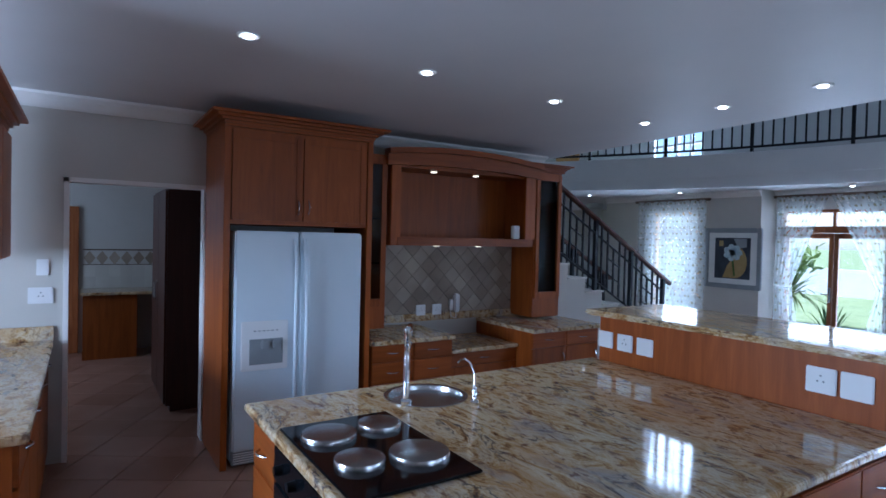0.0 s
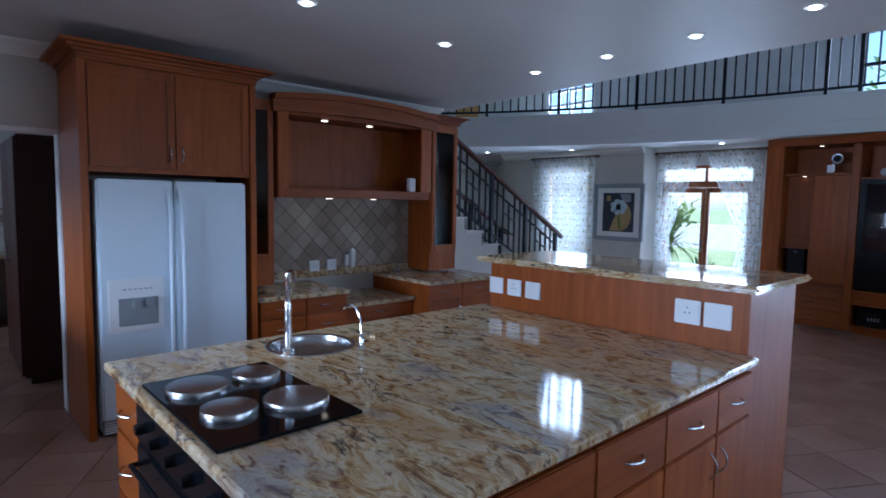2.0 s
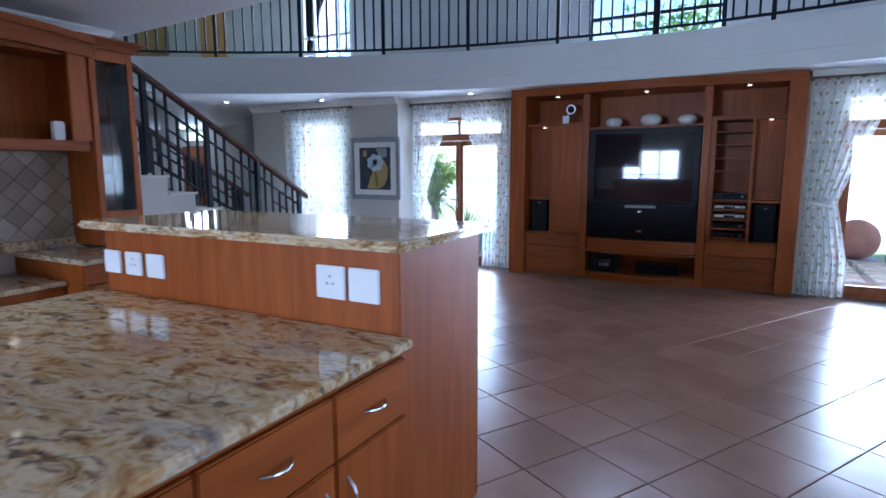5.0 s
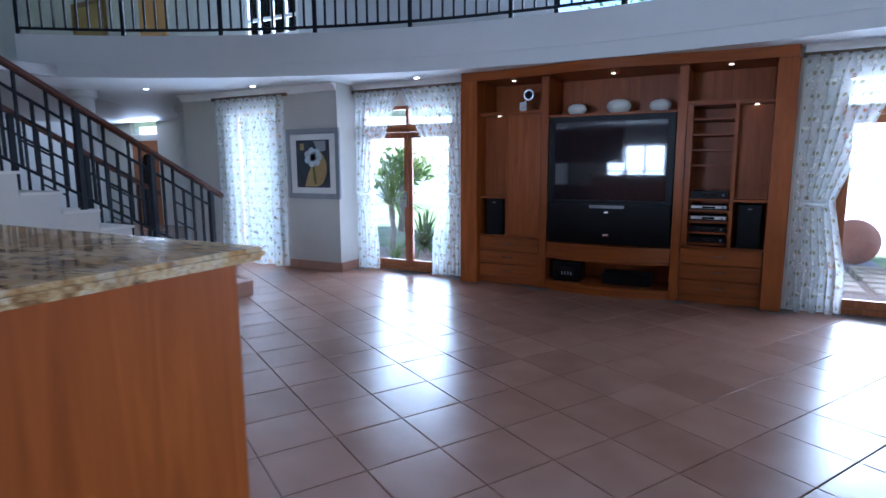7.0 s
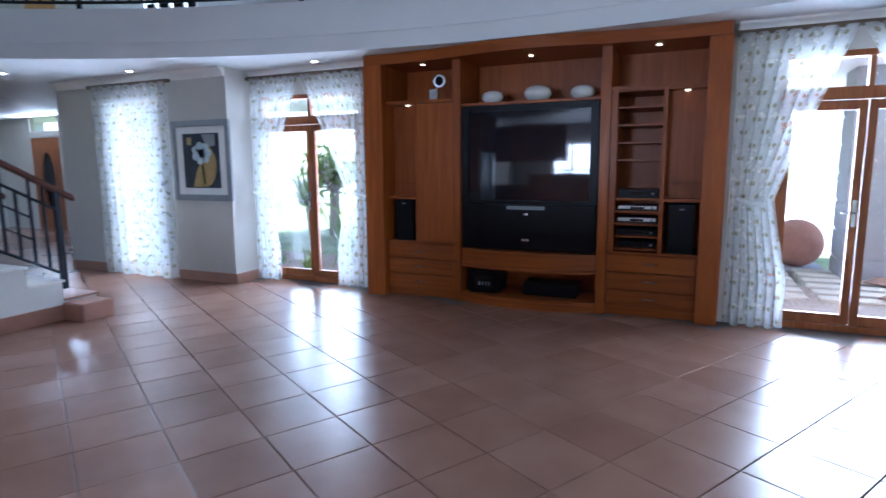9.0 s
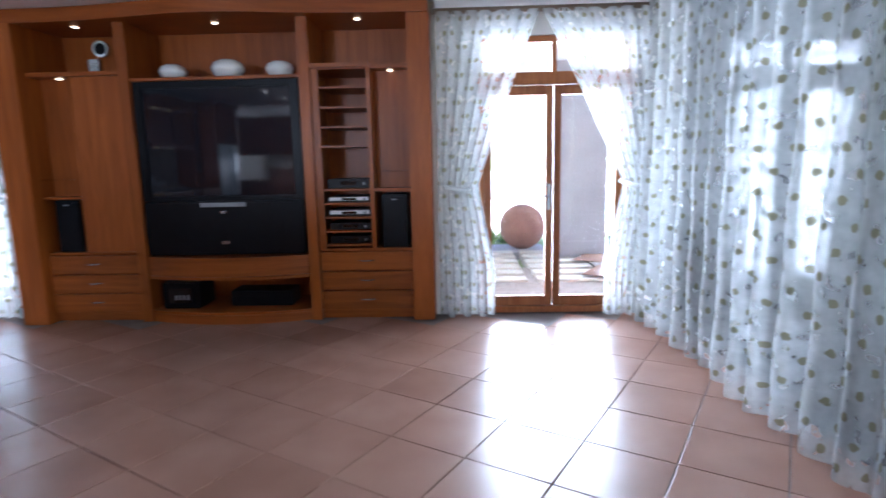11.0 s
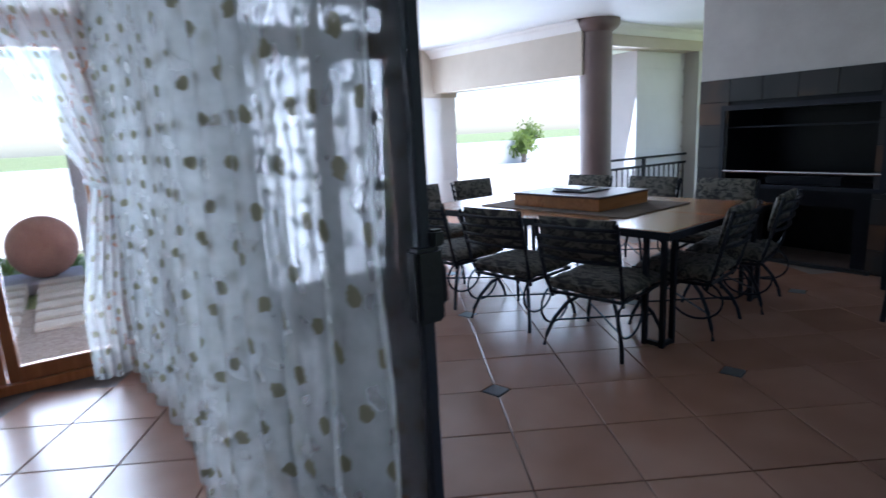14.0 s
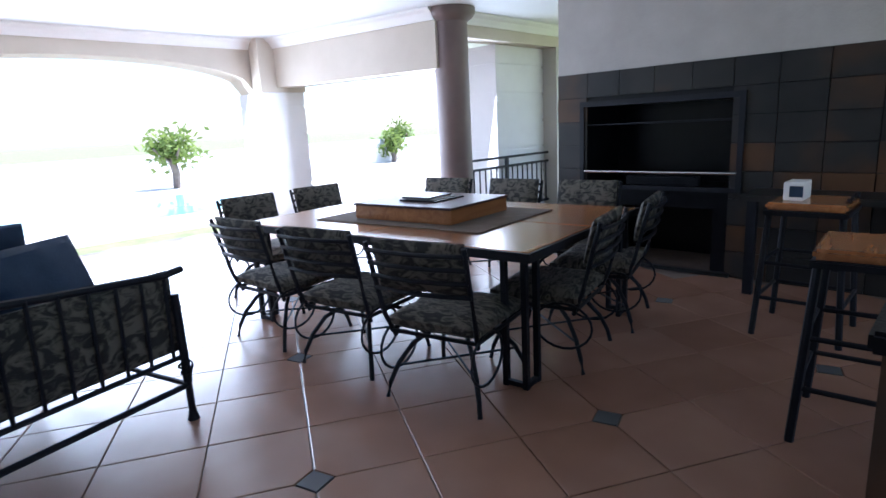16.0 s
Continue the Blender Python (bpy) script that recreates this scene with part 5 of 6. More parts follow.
# ---------------------------------------------------------------- curtains
def curtain_panel(name, parent, path, cloth_w, top, tie=None, folds=9, amp=0.035, nz=30, seed=1):
    """A sheer panel hung from a straight line p..q; tie=(height, share, side) gathers it to one side."""
    (x0, y0), (x1, y1) = path
    L = math.hypot(x1 - x0, y1 - y0)
    tx, ty = (x1 - x0) / L, (y1 - y0) / L
    nx, ny = -ty, tx
    rnd = random.Random(seed)
    ph = [rnd.uniform(0, 6.28) for _ in range(4)]
    nu = folds * 10
    bm = bmesh.new()
    uvl = bm.loops.layers.uv.new("UVMap")
    grid = []
    for j in range(nz + 1):
        z = top * (1 - j / nz)
        row = []
        if tie:
            th, share, side = tie
            if z > th:
                s = (top - z) / (top - th)
                width = 1 - (1 - share) * (s ** 0.95)
            else:
                s = (th - z) / th
                width = share + 0.16 * min(1, s * 1.6)
        else:
            width, side = 1.0, 0
        for i in range(nu + 1):
            u = i / nu
            a = u * folds * 2 * math.pi + ph[0] + 0.5 * math.sin(3 * u + ph[1]) + 0.25 * math.sin(z * 1.7 + ph[2] + 5 * u)
            am = amp * (0.45 + 0.55 * (1 - z / top)) * (0.75 + 0.35 * math.sin(11 * u + ph[3]))
            off = am * math.sin(a) + 0.006 * math.sin(9 * z + 20 * u)
            s = L * (width * u if side == 0 else 1 - width * (1 - u))
            s += 0.012 * math.cos(a)
            zz = z + (0.012 * math.sin(23 * u + ph[1]) if j == nz else 0) + 0.025
            row.append((bm.verts.new((x0 + tx * s + nx * off, y0 + ty * s + ny * off, zz)), u * cloth_w, z))
        grid.append(row)
    for r0, r1 in zip(grid, grid[1:]):
        for i in range(nu):
            q = (r0[i], r0[i + 1], r1[i + 1], r1[i])
            f = bm.faces.new([v[0] for v in q])
            f.smooth = True
            for lp, v in zip(f.loops, q):
                lp[uvl].uv = (v[1], v[2])
    me = bpy.data.meshes.new(name)
    bm.to_mesh(me)
    bm.free()
    me.materials.append(VOILE)
    ob = new(name, me)
    ob.parent = parent
    return ob


def rod(parent, x0, y0, x1, y1, z):
    part("rod", tube([(x0, y0, z), (x1, y1, z)], 0.024, 10), RODWOOD, parent, "brown curtain rod")


c1 = tagged(new("curtain"), "white dotted voile curtain hanging closed over the tall window", "curtain", "voile curtains")
curtain_panel("panel", c1, ((-6.86, 8.60), (-5.52, 8.60)), 1.9, 2.40, None, 9, 0.03, 26, 3)
rod(c1, -6.92, 8.62, -5.46, 8.62, 2.43)
c2 = tagged(new("curtain"), "white dotted voile curtains tied back at the garden door", "curtain", "voile curtains")
curtain_panel("panel", c2, ((-4.60, 9.03), (-3.88, 9.03)), 1.25, 2.42, (1.08, 0.34, 0), 7, 0.03, 40, 5)
curtain_panel("panel", c2, ((-3.86, 9.03), (-3.0, 9.03)), 1.35, 2.42, (1.08, 0.30, 1), 7, 0.03, 40, 6)
rod(c2, -4.66, 9.05, -2.97, 9.05, 2.45)
c3 = tagged(new("curtain"), "white dotted voile curtains tied back at the corner door", "curtain", "voile curtains")
curtain_panel("panel", c3, ((0.62, 8.93), (1.44, 8.93)), 1.35, 2.42, (1.08, 0.40, 0), 7, 0.03, 40, 8)
curtain_panel("panel", c3, ((1.46, 8.93), (2.30, 8.93)), 1.35, 2.42, (1.08, 0.22, 1), 7, 0.03, 40, 9)
rod(c3, 0.60, 8.95, 2.30, 8.95, 2.45)
for cur, pts in ((c2, ((-4.50, 9.0), (-3.08, 9.0))), (c3, ((0.78, 8.9), (2.21, 8.9)))):
    for x, y in pts:
        part("tieback", tube([(x - 0.12, y + 0.07, 1.12), (x - 0.06, y - 0.035, 1.09), (x + 0.06, y - 0.035, 1.07), (x + 0.12, y + 0.07, 1.10)], 0.018, 8), VOILE, cur)
c4 = tagged(new("curtain"), "long white dotted voile curtain drawn beside the open sliding door", "curtain", "voile curtains")
curtain_panel("panel", c4, ((2.25, 8.84), (2.34, 6.10)), 4.6, 2.46, None, 13, 0.075, 34, 12)
rod(c4, 2.27, 8.86, 2.27, 4.4, 2.49)

# sliding glass door of the patio, half open
sd = tagged(new("door_6"), kind="structure")
part("stile", B(2.55, 2.58, 6.335, 6.36, 0.03, 2.40, 0.003), IRON, sd, "black aluminium sliding door stile")
part("stile", B(2.54, 2.585, 8.76, 8.82, 0.03, 2.40, 0.004), IRON, sd)
part("stile", B(2.542, 2.583, 7.50, 7.56, 0.10, 2.34, 0.004), IRON, sd)
part("rail", B(2.54, 2.585, 6.36, 8.76, 0.03, 0.10, 0.004), IRON, sd)
part("rail", B(2.54, 2.585, 6.36, 8.76, 2.34, 2.40, 0.004), IRON, sd)
part("track", B(2.52, 2.60, 4.45, 8.82, -0.002, 0.012), IRON, sd)
part("track", B(2.52, 2.60, 4.45, 8.82, 2.405, 2.45), IRON, sd)
lock = part("lock_box", B(2.53, 2.597, 6.315, 6.36, 0.89, 1.05, 0.008), BLACK, sd, "black lock box with handle")
part("lever", B(2.575, 2.605, 6.32, 6.345, 1.05, 1.085, 0.005), BLACK, lock)
part("door_handle", tube([(2.596, 6.335, 0.91), (2.606, 6.333, 0.93), (2.606, 6.333, 1.0), (2.596, 6.335, 1.02)], 0.006), BLACK, lock)
for a, b in ((6.36, 7.50), (7.56, 8.76)):
    part("pane", B(2.558, 2.566, a, b, 0.10, 2.34), GLASS, sd).visible_shadow = False

# gallery picture
gp = thing("gilt_framed_painting", -12.6, 10.4, 4.55, "gilt framed painting on the upper gallery wall", "picture")
part("frame", box(box(box(B(-0.6, -0.5, -0.05, 0, -0.45, 0.45, 0.01), 0.5, 0.6, -0.05, 0, -0.45, 0.45, 0.01), -0.5, 0.5, -0.05, 0, 0.35, 0.45, 0.01), -0.5, 0.5, -0.05, 0, -0.45, -0.35, 0.01), BRASS, gp)
part("canvas", B(-0.5, 0.5, -0.02, -0.001, -0.35, 0.35), OCHRE, gp)

# ---------------------------------------------------------------- patio
PZ = 2.50
solid("ceiling_patio", B(2.5, 11.0, 2.8, 13.6, PZ, PZ + 0.1), SLABWHITE, kind="structure")
# arch beam along the garden side
pts = [(2.5, PZ), (2.5, 1.75)]
for k in range(25):
    s = k / 24
    pts.append((2.75 + 3.95 * s, 1.80 + 0.42 * math.sqrt(max(0.0, 1 - (2 * s - 1) ** 2)) ** 0.8))
pts += [(6.7, 1.78), (7.3, 1.78), (7.3, PZ)]
solid("beam_arch", prism(pts, "y", 13.02, 13.42), BEAMTAN, kind="structure")
bm = bmesh.new()
prism([(7.02 - 0.16, 12.9), (7.02 + 0.16, 12.9), (7.62, 10.2), (7.30, 10.2)], "z", 1.88, PZ, bm)
solid("beam_side", bm, BEAMTAN, kind="structure")
solid("beam_end", B(7.3, 11.0, 10.22, 10.5, 2.24, PZ), BEAMTAN, kind="structure")
cornice("cornice_patio_arch", 2.5, 13.02, 6.65, 13.02, PZ - 0.003, (0, -1), WHITEPAINT, 0.12)
cornice("cornice_patio_side", 6.86, 12.9, 7.30, 10.2, PZ - 0.003, (-0.98, -0.16), WHITEPAINT, 0.12)
cornice("cornice_patio_end", 7.45, 10.22, 11.0, 10.22, PZ - 0.003, (0, -1), WHITEPAINT, 0.12)


def banded_pier(name, x0, x1, y0, y1, z1, mat, step=0.36):
    """A plastered pier of proud blocks with recessed joints."""
    bm = B(x0 + 0.015, x1 - 0.015, y0 + 0.015, y1 - 0.015, -0.15, z1)
    z = -0.15
    while z < z1 - 0.05:
        box(bm, x0, x1, y0, y1, z, min(z + step - 0.03, z1), 0.006)
        z += step
    return solid(name, bm, mat, kind="structure")


banded_pier("pier_corner", 6.66, 7.30, 12.80, 13.44, 1.82, OUTWHITE)
solid("pier_corner_top", B(6.64, 7.32, 12.78, 13.0, 1.82, PZ), BEAMTAN, kind="structure")
banded_pier("pier_end", 8.62, 9.70, 10.42, 11.0, 2.24, OUTWHITE)
solid("pier_end_side", B(9.70, 10.4, 10.2, 10.5, 0, 2.24), WALL, kind="structure")
banded_pier("pier_garden", 2.08, 2.75, 12.0, 12.6, 2.6, GREYWALL)
solid("pier_west", B(2.5, 2.9, 13.02, 13.42, 0, PZ), GREYWALL, kind="structure")
solid("patio_column", lathe([(0.19, 0.0), (0.19, 2.36), (0.25, 2.40), (0.28, 2.44), (0.28, 2.5)], 36, 7.52, 10.18), COLUMN, kind="structure", smooth=True)
pr = thing("patio_railing", 7.7, 10.36, 0, "black iron patio railing between column and pier", "railing")
for z in (0.80, 0.68, 0.12):
    part("rail", B(0.0, 2.0, -0.015, 0.015, z, z + 0.03), IRON, pr)
for k in range(17):
    part("baluster", B(0.1 + 0.115 * k, 0.114 + 0.115 * k, -0.007, 0.007, 0.15, 0.68), IRON, pr)
for k in range(2):
    part("post", B(0.02 + 0.98 * k, 0.06 + 0.98 * k, -0.02, 0.02, 0, 0.83), IRON, pr)

# slate fireplace wall
FX = 7.2
bm = B(FX + 0.02, FX + 0.9, 3.0, 8.62, 1.64, PZ)
solid("wall_chimney", bm, ROUGHCREAM, kind="structure")
fp = thing("slate_barbecue", FX, 5.8, 0, "built-in barbecue fireplace clad in dark slate tiles", "fireplace")
F = lambda y: y - 5.8
for name, x0, y0, y1, z0, z1 in (("pier", 0.02, 3.0, 7.07, 0.0, 1.64), ("pier", 0.02, 8.37, 8.62, 0.0, 1.64), ("lintel", 0.02, 7.07, 8.37, 1.36, 1.64), ("hearth_slab", 0.02, 7.07, 8.37, 0.52, 0.66), ("pier", 0.02, 7.07, 7.25, 0.0, 0.52), ("pier", 0.02, 8.2, 8.37, 0.0, 0.52), ("fire_back", 0.7, 7.07, 8.37, 0.66, 1.36), ("fire_back", 0.7, 7.25, 8.2, 0.0, 0.52)):
    part(name, B(x0, 0.9, F(y0), F(y1), z0, z1), BLACK, fp)
for j in range(8):
    for i in range(19):
        y0, y1, z0, z1 = 3.0 + i * 0.2958, 3.0 + (i + 1) * 0.2958, j * 0.205, (j + 1) * 0.205
        cy, cz = (y0 + y1) / 2, (z0 + z1) / 2
        if 7.10 < cy < 8.34 and (0.66 < cz < 1.36):
            continue
        if 7.25 < cy < 8.2 and cz < 0.52:
            continue
        part("slate_tile", B(0.002 + random.uniform(-0.004, 0.004), 0.02, F(y0) + 0.003, F(y1) - 0.003, z0 + 0.003, z1 - 0.003), SLATE, fp)
part("frame", box(box(box(B(-0.012, 0.02, F(7.05), F(7.09), 0.66, 1.40), -0.012, 0.02, F(8.35), F(8.39), 0.66, 1.40), -0.012, 0.02, F(7.09), F(8.35), 1.355, 1.40), -0.012, 0.02, F(7.09), F(8.35), 0.655, 0.69), IRON, fp, "black steel frame of the fire opening")
part("grate", tube([(0.0, F(7.09), 0.80), (0.0, F(8.35), 0.80)], 0.012), STEEL, fp, "polished steel grate bar")
part("grate", tube([(0.05, F(7.09), 1.20), (0.05, F(8.35), 1.20)], 0.008), IRON, fp)
part("ash_drawer", B(-0.01, 0.03, F(7.35), F(7.95), 0.70, 0.77, 0.004), BLACK, fp)
part("ledge", B(-0.40, 0.0, F(4.6), F(6.95), 0.655, 0.70, 0.006), SLATE, fp, "dark slate ledge on a steel leg")
part("leg", B(-0.38, -0.33, F(6.84), F(6.90), 0.0, 0.655), IRON, fp)
part("leg", B(-0.38, -0.33, F(4.7), F(4.76), 0.0, 0.655), IRON, fp)
part("hearth", B(-0.03, 0.02, F(7.1), F(8.62), 0.0, 0.03), SLATE, fp)
nb = thing("tissue_box", 6.28, 6.50, 0.7605, "pale blue printed carton on the bar counter", "box")
part("carton", B(-0.09, 0.09, -0.05, 0.05, 0, 0.10, 0.004), PLASTIC, nb)
part("print", B(-0.0915, -0.09, -0.045, 0.02, 0.02, 0.08), BLUEFAB, nb)
bc = thing("bar_counter", 5.5, 5.4, 0, "dark slate-clad bar counter with black stone top", "counter")
part("body", B(-1.75, -0.62, -0.6, 0.45, 0.0, 0.86), SLATE, bc)
part("top", B(-1.77, -0.60, -0.62, 0.47, 0.86, 0.90, 0.008), BLACK, bc)


def bar_stool(x, y, rz):
    s = thing("bar_stool", x, y, 0, "black iron bar stool with orange-brown wooden seat", "stool", "bar stools", rz)
    part("seat", B(-0.20, 0.20, -0.19, 0.19, 0.72, 0.76, 0.012), TABLEWOOD, s)
    part("seat_frame", B(-0.205, 0.205, -0.195, 0.195, 0.69, 0.718, 0.004), IRON, s)
    for i in (-1, 1):
        for j in (-1, 1):
            part("leg", tube([(0.18 * i, 0.17 * j, 0.70), (0.22 * i, 0.21 * j, 0.0)], 0.017), IRON, s)
    for z in (0.22, 0.42):
        k = 0.215 - 0.05 * z
        for a, b in (((-k, -k), (k, -k)), ((k, -k), (k, k)), ((k, k), (-k, k)), ((-k, k), (-k, -k))):
            part("stretcher", tube([(*a, z), (*b, z)], 0.011), IRON, s)
    pts = [(-0.18 + 0.03 * k, -0.18, 0.775 + 0.012 * math.sin(k * 1.6)) for k in range(13)]
    part("twisted_bar", tube(pts, 0.008), IRON, s)
    return s


bar_stool(5.19, 6.0, 4)
bar_stool(6.28, 6.42, 0)

# dining table
tb = thing("patio_table", 4.66, 7.19, 0, "large square wooden patio table with black iron legs", "table", "", 6)
TW, TL, TZ = 1.42, 2.20, 0.69
for i in range(2):
    for j in range(2):
        part("tabletop_panel", B(TW / 2 * i + 0.004, TW / 2 * (i + 1) - 0.002, TL / 2 * j + 0.004, TL / 2 * (j + 1) - 0.002, TZ - 0.03, TZ, 0.004), TABLEWOOD, tb)
bm = B(-0.015, 0.0, -0.015, TL + 0.015, TZ - 0.045, TZ - 0.002)
box(bm, TW, TW + 0.015, -0.015, TL + 0.015, TZ - 0.045, TZ - 0.002)
box(bm, 0, TW, -0.015, 0, TZ - 0.045, TZ - 0.002)
box(bm, 0, TW, TL, TL + 0.015, TZ - 0.045, TZ - 0.002)
part("rim", bm, IRON, tb)
for x in (0.05, TW - 0.05):
    for y in (0.05, TL - 0.05):
        bm = bmesh.new()
        for a, b in ((0, 0), (0.11 if x < 0.5 else -0.11, 0), (0, 0.11 if y < 1 else -0.11)):
            box(bm, x + a - 0.014, x + a + 0.014, y + b - 0.014, y + b + 0.014, 0.0, TZ - 0.045)
        box(bm, x + min(0, 0.11 if x < 0.5 else -0.11), x + max(0, 0.11 if x < 0.5 else -0.11), y - 0.013, y + 0.013, 0.006, 0.03)
        box(bm, x - 0.013, x + 0.013, y + min(0, 0.11 if y < 1 else -0.11), y + max(0, 0.11 if y < 1 else -0.11), 0.007, 0.031)
        part("leg", bm, IRON, tb)
rn = solid("table_mat", B(0.28, 1.14, 0.45, 1.75, 0.001, 0.008), BEIGEMAT, "flat brown woven mat on the patio table", "mat")
rn.matrix_basis = pose(4.66, 7.19, TZ, 0, 0, 6)
bx = thing("wooden_tray_box", 4.66, 7.19, TZ + 0.009, "square wooden box with a dark lid on the mat", "box", "", 6)
part("box_body", B(0.40, 1.02, 0.72, 1.50, 0, 0.085, 0.004), TABLEWOOD, bx)
part("lid", B(0.39, 1.03, 0.71, 1.51, 0.086, 0.10, 0.004), DARKWOOD, bx)
mg = thing("magazine_stack", 4.66, 7.19, TZ + 0.1095, "small stack of dark magazines on the box", "magazines", "", 6)
part("magazine", B(0.56, 0.86, 0.95, 1.25, 0, 0.008), BLACK, mg)
part("magazine", B(0.60, 0.84, 1.0, 1.28, 0.0085, 0.016), PLASTIC, mg)
part("magazine", B(0.58, 0.82, 1.02, 1.24, 0.0165, 0.026), BLACK, mg)


def cushion(x0, x1, y0, y1, z0, z1, nx=12, ny=12):
    """A plump pad with soft edges and dents."""
    bm = bmesh.new()
    top, bot = [], []
    for i in range(nx + 1):
        rt, rb = [], []
        for j in range(ny + 1):
            u, v = 2 * i / nx - 1, 2 * j / ny - 1
            e = max(0.0, (1 - u ** 6) * (1 - v ** 6)) ** 0.5
            x, y = x0 + (x1 - x0) * i / nx, y0 + (y1 - y0) * j / ny
            zm, hh = (z0 + z1) / 2, (z1 - z0) / 2
            nn = noise.noise(Vector((x * 9, y * 9, z0 * 3))) * 0.012 * e
            rt.append(bm.verts.new((x, y, zm + hh * (0.25 + 0.75 * e) + nn)))
            rb.append(bm.verts.new((x, y, zm - hh * (0.25 + 0.75 * e))))
        top.append(rt)
        bot.append(rb)
    for i in range(nx):
        for j in range(ny):
            bm.faces.new((top[i][j], top[i + 1][j], top[i + 1][j + 1], top[i][j + 1]))
            bm.faces.new((bot[i][j], bot[i][j + 1], bot[i + 1][j + 1], bot[i + 1][j]))
    for i in range(nx):
        bm.faces.new((top[i][0], bot[i][0], bot[i + 1][0], top[i + 1][0]))
        bm.faces.new((top[i][ny], top[i + 1][ny], bot[i + 1][ny], bot[i][ny]))
    for j in range(ny):
        bm.faces.new((top[0][j], top[0][j + 1], bot[0][j + 1], bot[0][j]))
        bm.faces.new((top[nx][j], bot[nx][j], bot[nx][j + 1], top[nx][j + 1]))
    return bm


def patio_chair():
    """A swivel iron chair that faces +y."""
    ch = thing("patio_chair", 4.0, 7.6, 0, "black iron patio chair with dark patterned cushions", "chair", "chairs round the patio table")
    part("seat", cushion(-0.25, 0.25, -0.23, 0.25, 0.33, 0.43), ZEBRA, ch, "dark striped seat cushion", True)
    bm = tube([(-0.23, -0.22, 0.33), (0.23, -0.22, 0.33), (0.23, 0.23, 0.33), (-0.23, 0.23, 0.33), (-0.23, -0.22, 0.33)], 0.011)
    part("seat_frame", bm, IRON, ch)
    for s in (-1, 1):
        pts = [(0.22 * s, -0.20, 0.30), (0.24 * s, -0.25, 0.42), (0.245 * s, -0.29, 0.58), (0.25 * s, -0.34, 0.78)]
        part("back_post", tube(pts, 0.012), IRON, ch)
        part("loop", tube([(0.24 * s + 0.0, -0.15 + 0.15 * math.cos(a), 0.24 + 0.12 * math.sin(a)) for a in [k * 2 * math.pi / 20 for k in range(21)]], 0.007, 6), IRON, ch)
        for e in (-1, 1):
            leg = [(0.06 * s, 0.03 * e, 0.30), (0.10 * s, 0.08 * e, 0.295), (0.16 * s, 0.15 * e, 0.25), (0.21 * s, 0.21 * e, 0.16), (0.24 * s, 0.245 * e, 0.07), (0.25 * s, 0.26 * e, 0.0)]
            part("leg", tube(leg, 0.012), IRON, ch)
        part("stretcher", tube([(0.21 * s, -0.21, 0.15), (-0.21 * s, 0.21, 0.15)], 0.006, 6), IRON, ch)
    for k in range(4):
        z = 0.56 + 0.062 * k
        y = -0.29 - 0.055 * (z - 0.56) / 0.2
        part("back_slat", tube([(-0.25, y, z), (-0.12, y - 0.025, z), (0, y - 0.033, z), (0.12, y - 0.025, z), (0.25, y, z)], 0.011), IRON, ch)
    bm = cushion(-0.235, 0.235, -0.11, 0.13, -0.03, 0.03, 10, 8)
    bmesh.ops.rotate(bm, verts=bm.verts, cent=(0, 0, 0), matrix=Matrix.Rotation(radians(103), 3, "X"))
    bmesh.ops.translate(bm, verts=bm.verts, vec=(0, -0.285, 0.665))
    part("backrest", bm, ZEBRA, ch, "dark patterned back cushion", True)
    part("hub", lathe([(0.06, 0.28), (0.06, 0.325)], 14), IRON, ch)
    return ch


chair = patio_chair()
SEATS = [(4.55, 7.54, -78), (4.52, 8.22, -80), (4.48, 8.92, -86), (5.20, 7.42, 12), (5.86, 7.48, 14), (4.88, 9.76, 184), (5.56, 9.82, 180), (6.30, 7.95, 96), (6.24, 8.62, 95), (6.15, 9.30, 98)]
chair.matrix_basis = pose(SEATS[0][0], SEATS[0][1], 0, 0, 0, SEATS[0][2])
for x, y, a in SEATS[1:]:
    copy_thing(chair, pose(x, y, 0, 0, 0, a))

# iron sofa
so = thing("iron_sofa", 3.54, 8.29, 0, "black iron patio sofa with patterned pads and blue cushions", "sofa", "", 14)
for x, y in ((0, 0), (-1.05, 0), (0, 1.5), (-1.05, 1.5)):
    bm = lathe([(0.028, 0.0), (0.02, 0.03), (0.016, 0.05), (0.016, 0.18), (0.02, 0.19), (0.018, 0.60)], 10, x, y)
    part("leg", bm, IRON, so)
for k in range(4):
    a0 = k * math.pi / 2
    part("twist", tube([(0.03 * math.sin(math.pi * q / 8) * math.cos(a0 + q * 0.55), 0.03 * math.sin(math.pi * q / 8) * math.sin(a0 + q * 0.55), 0.20 + 0.014 * q) for q in range(9)], 0.005, 6), IRON, so)
